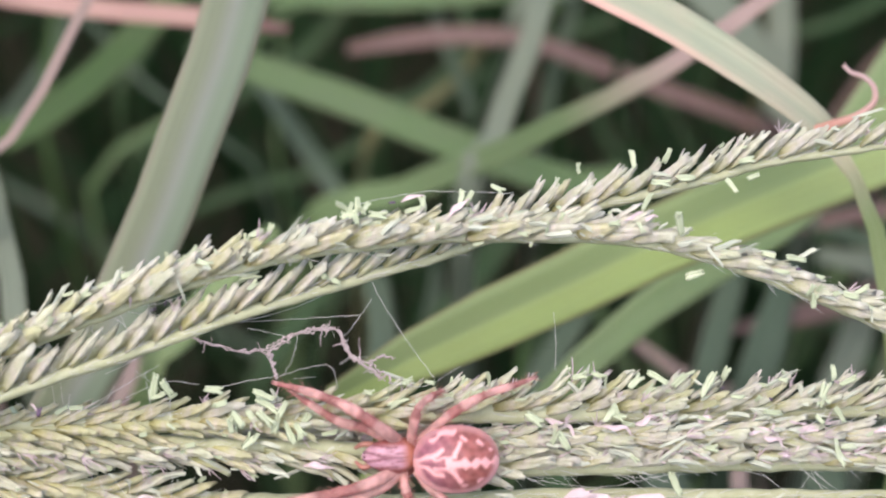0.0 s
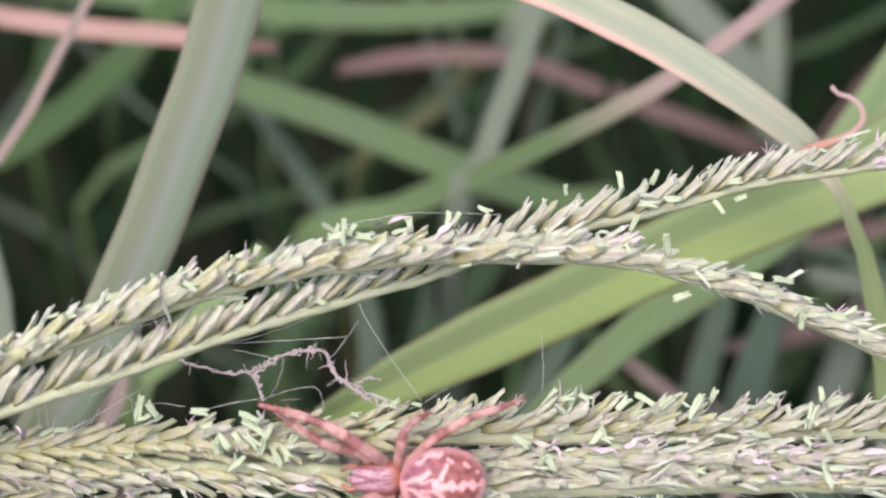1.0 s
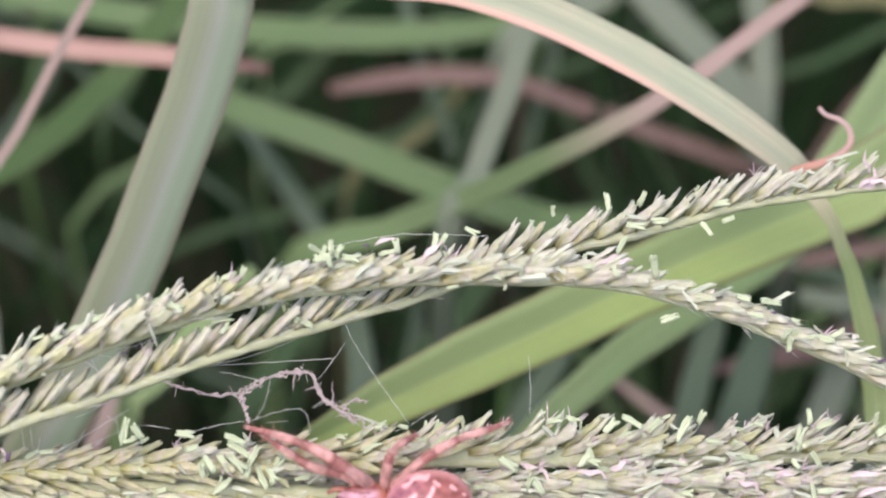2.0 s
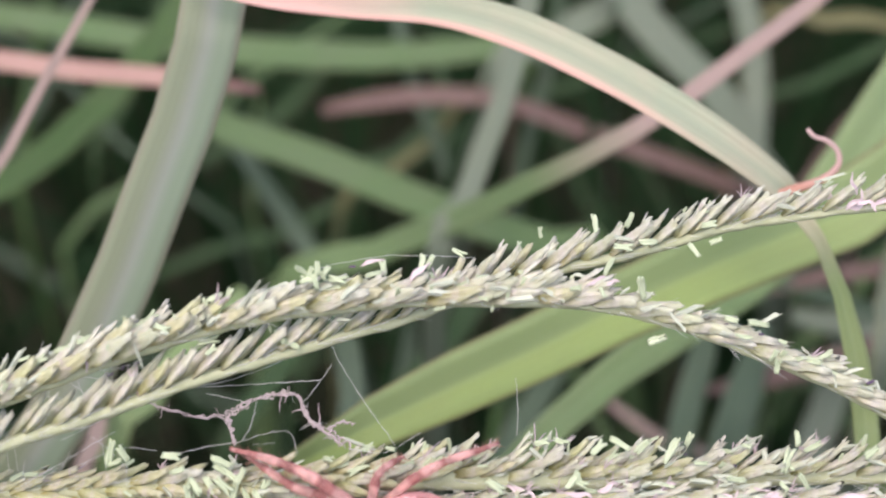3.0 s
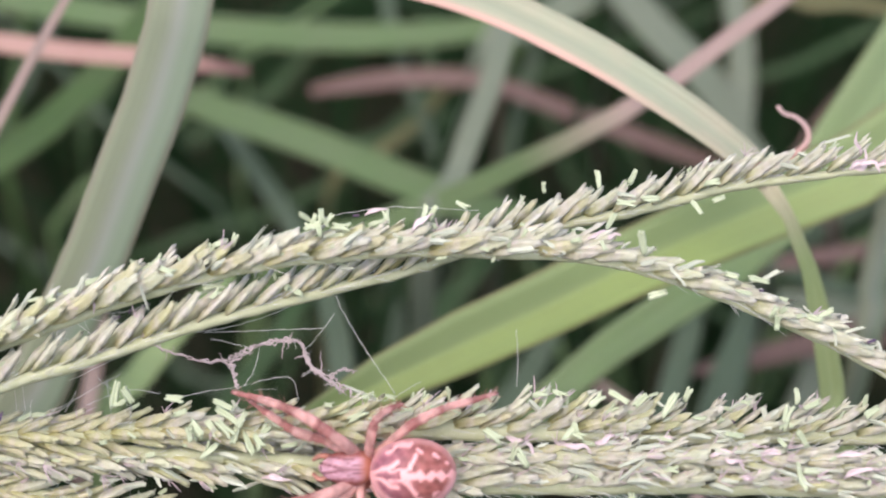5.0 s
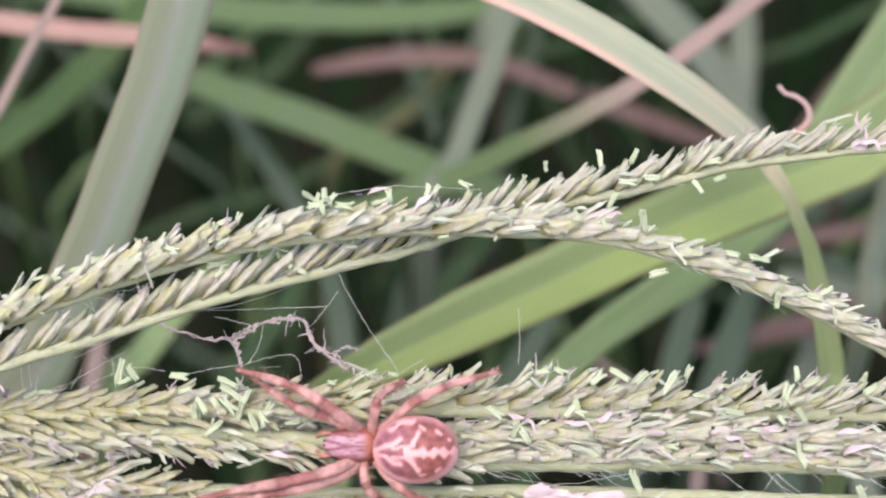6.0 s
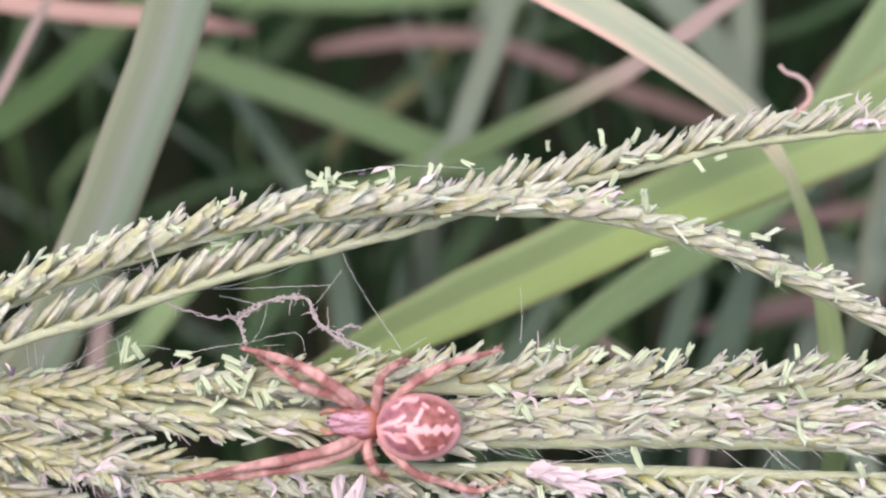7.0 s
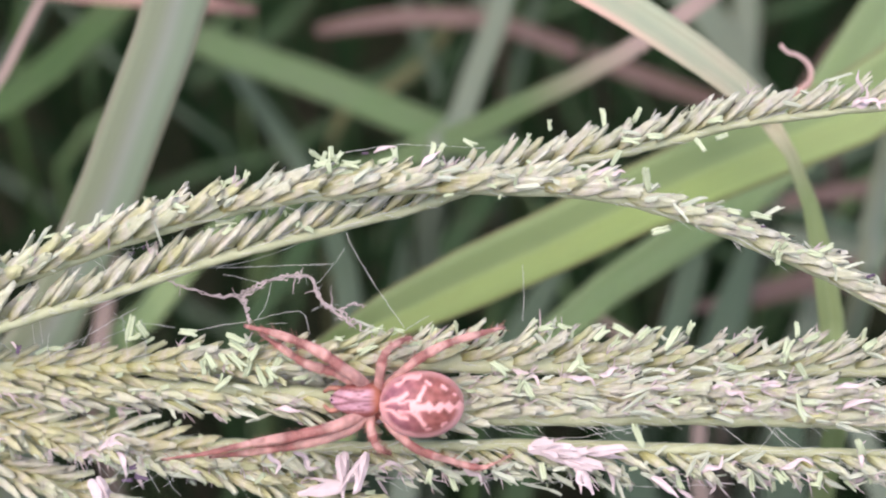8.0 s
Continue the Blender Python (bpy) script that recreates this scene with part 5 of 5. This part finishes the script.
def build_web():
    web = tagged(new("spider_web"), "torn spider web with fine threads and dusty pinkish debris", "spider web")
    web.matrix_world = BASE
    dusty = [
        ([(-19.0, -1.7, -1.5), (-16.9, -0.6, -2.8), (-13.9, 0.2, -3.2), (-12.6, 0.0, -2.6), (-11.2, 0.0, -2.0), (-9.0, 0.0, -1.9), (-8.5, 0.0, -3.1), (-7.4, 0.0, -4.2), (-6.0, 0.0, -5.2)], 0.09),
        ([(-13.7, 0.2, -3.2), (-13.2, 0.1, -2.7), (-10.9, 0.0, -1.8), (-9.1, 0.0, -1.8)], 0.09),
        ([(-13.6, 0.2, -3.3), (-13.3, 0.0, -4.1), (-13.0, -0.6, -5.0)], 0.10),
        ([(-8.7, 0.0, -2.4), (-8.0, 0.1, -3.8), (-6.6, 0.0, -4.4), (-5.5, 0.0, -5.4)], 0.10),
        ([(-6.9, 0.0, -4.4), (-6.6, 0.0, -3.9), (-5.9, 0.0, -3.7), (-5.4, 0.0, -3.9)], 0.10),
    ]
    dusty += [(dusty[0][0], 0.085), (dusty[0][0][2:], 0.08), (dusty[0][0][4:], 0.085)]
    for k, (pts, r) in enumerate(dusty):
        line = wobbly(pts, 0.13, 20 + k, 90)
        rad = r * (0.25 + 0.65 * np.random.default_rng(k).random(90) ** 1.5)
        v, f, uv = tube(line, rad, 6)
        part("dusty_strand", mesh("dusty_strand", v, f, uv), DEBRIS, web, "dusty pinkish strand")
    dusty_twigs = np.random.default_rng(77)
    main, _ = spline(dusty[0][0], 60)
    for k in range(16):
        a = main[dusty_twigs.integers(4, 58)]
        b = a + dusty_twigs.normal(size=3) * np.array((0.45, 0.2, 0.45))
        line = wobbly([tuple(a), tuple((a + b) / 2 + dusty_twigs.normal(size=3) * 0.15), tuple(b)], 0.05, 200 + k, 16)
        v, f, uv = tube(line, np.linspace(0.05, 0.015, 16) * dusty_twigs.uniform(0.6, 1.3), 5)
        part("dusty_wisp", mesh("dusty_wisp", v, f, uv), DEBRIS, web)
    fine = [
        [(-24.2, 0.0, -4.5), (-18.6, 0.4, -1.9), (-12.8, 0.6, -0.7), (-6.9, 1.0, 1.5)],
        [(-6.9, 1.0, 1.5), (-5.1, 0.4, -1.7), (-2.6, -0.4, -5.3)],
        [(-6.9, 1.0, 1.5), (-3.2, 0.6, 2.7), (-0.9, 0.2, 3.7)],
        [(-15.5, 0.6, -1.3), (-12.1, 0.5, -1.2), (-7.5, 0.6, -1.0)],
        [(-14.9, 0.4, -1.7), (-13.2, 0.2, -2.1), (-12.0, 0.0, -2.4)],
        [(-11.6, 0.0, -2.3), (-12.0, 0.0, -3.8), (-12.6, -0.4, -4.8)],
        [(-13.0, -0.4, -4.9), (-11.2, 0.0, -4.4), (-9.5, 0.0, -4.3), (-9.0, 0.0, -5.8)],
        [(-27.3, 0.0, -7.6), (-23.8, 0.0, -5.7), (-20.8, 0.3, -4.0)],
        [(-23.1, 0.0, -6.1), (-20.4, 0.0, -5.1), (-18.1, 0.0, -5.3)],
        [(-17.0, 0.0, -5.6), (-14.7, 0.0, -5.1), (-13.1, 0.0, -4.9)],
        [(-5.5, -0.2, -5.5), (-3.2, -0.3, -5.7), (-0.9, 0.0, -4.5)],
        [(5.4, 0.5, -1.1), (5.5, 0.4, -3.0), (5.4, 0.2, -4.9)],
        [(-6.7, 0.8, 0.0), (-7.8, 0.6, -1.5), (-8.8, 0.2, -2.6)],
        [(-7.5, 0.5, 6.4), (-5.2, 0.6, 6.8), (-2.5, 0.8, 7.1), (2.9, 1.0, 6.9)],
        [(22.5, 0.4, -12.2), (21.7, 0.5, -13.4), (21.0, 0.5, -14.2)],
        [(22.5, 0.4, -12.2), (23.1, 0.5, -13.2), (23.7, 0.5, -13.8)],
        [(3.7, 0.6, -12.3), (8.3, 0.8, -12.9), (12.2, 0.8, -12.3), (15.2, 0.5, -11.6)],
        [(5.6, 0.6, -16.0), (9.1, 0.8, -15.8), (13.3, 0.8, -16.2), (19.9, 0.8, -16.0)],
        [(-21.3, 0.5, -13.4), (-22.4, 0.5, -15.7), (-24.4, 0.8, -17.7)],
        [(-25.6, -0.6, 0.8), (-23.5, 0.0, -0.2), (-20.9, 0.4, -0.7), (-18.6, 0.6, -0.2)],
        [(-23.7, -0.4, 0.4), (-21.2, 0.0, 0.0), (-18.9, 0.2, 0.6)],
    ]
    for k, pts in enumerate(fine):
        line = wobbly(pts, 0.035, 60 + k, 50)
        v, f, uv = tube(line, 0.010 + 0.012 * np.random.default_rng(k).random(50), 4)
        part("thread", mesh("thread", v, f, uv), SILK, web)
    # loose silk in the corners of the web
    rng = np.random.default_rng(91)
    for (x0, y0, z0), (x1, y1, z1), count, reach in (((-25.4, 0.2, -12.6), (-17.2, -0.8, -16.6), 26, 3.6), ((-26.7, -0.6, 0.4), (-18.2, 0.6, -3.0), 16, 2.6), ((-29.8, -0.4, -6.0), (-18.3, -0.8, -7.5), 10, 3.0),
                                                    ((-13.6, 0.4, -2.3), (-7.0, -0.4, -5.7), 5, 2.0), ((4.5, 0.4, -12.0), (29.5, -0.4, -13.3), 7, 2.6), ((-3.2, 0.0, -15.2), (8.2, -0.8, -16.6), 10, 2.4)):
        for k in range(count):
            a = np.array((rng.uniform(x0, x1), rng.uniform(min(y0, y1), max(y0, y1)), rng.uniform(min(z0, z1), max(z0, z1))))
            ang = rng.uniform(0, math.pi)
            b = a + np.array((math.cos(ang), rng.uniform(-0.2, 0.2), math.sin(ang))) * rng.uniform(0.5, 1) * reach
            v, f, uv = tube(wobbly([tuple(a), tuple((a + b) / 2 + rng.normal(size=3) * 0.1), tuple(b)], 0.02, 300 + k, 14), 0.008 + 0.008 * rng.random(14), 4)
            part("thread", mesh("thread", v, f, uv), SILK, web)
    return web


SWAY_HEAD.append(build_web())

# ---- motion ----
HEAD_SWAY = (-0.75, 0.09, -2.00, 2.63, 1.98, -1.13)
ARCH_SWAY = (1.29, -0.63, -1.11, 0.40, 1.09, -0.65)


def motions():
    """A breath of wind between 3.2 and 3.9 s lifts the flower head and shifts the blades beside it."""
    for things, s in ((SWAY_HEAD, HEAD_SWAY), (SWAY_ARCH, ARCH_SWAY), (SWAY_LEFT, (1.6, 0, 0, 0, 0, 0)), (SWAY_STEM, (0.45, 0, 0, 0, 0, 0)), (SWAY_BRIGHT, (-1.7, 0, -1.9, 0, 0, 0))):
        for ob in things:
            rest = ob.parent.matrix_basis.inverted() @ BASE if ob.parent else BASE
            swayed = rest @ lean(*s)
            walk(ob, [(0.0, swayed), (3.2, swayed), (3.9, rest), (8.0, rest)])


motions()
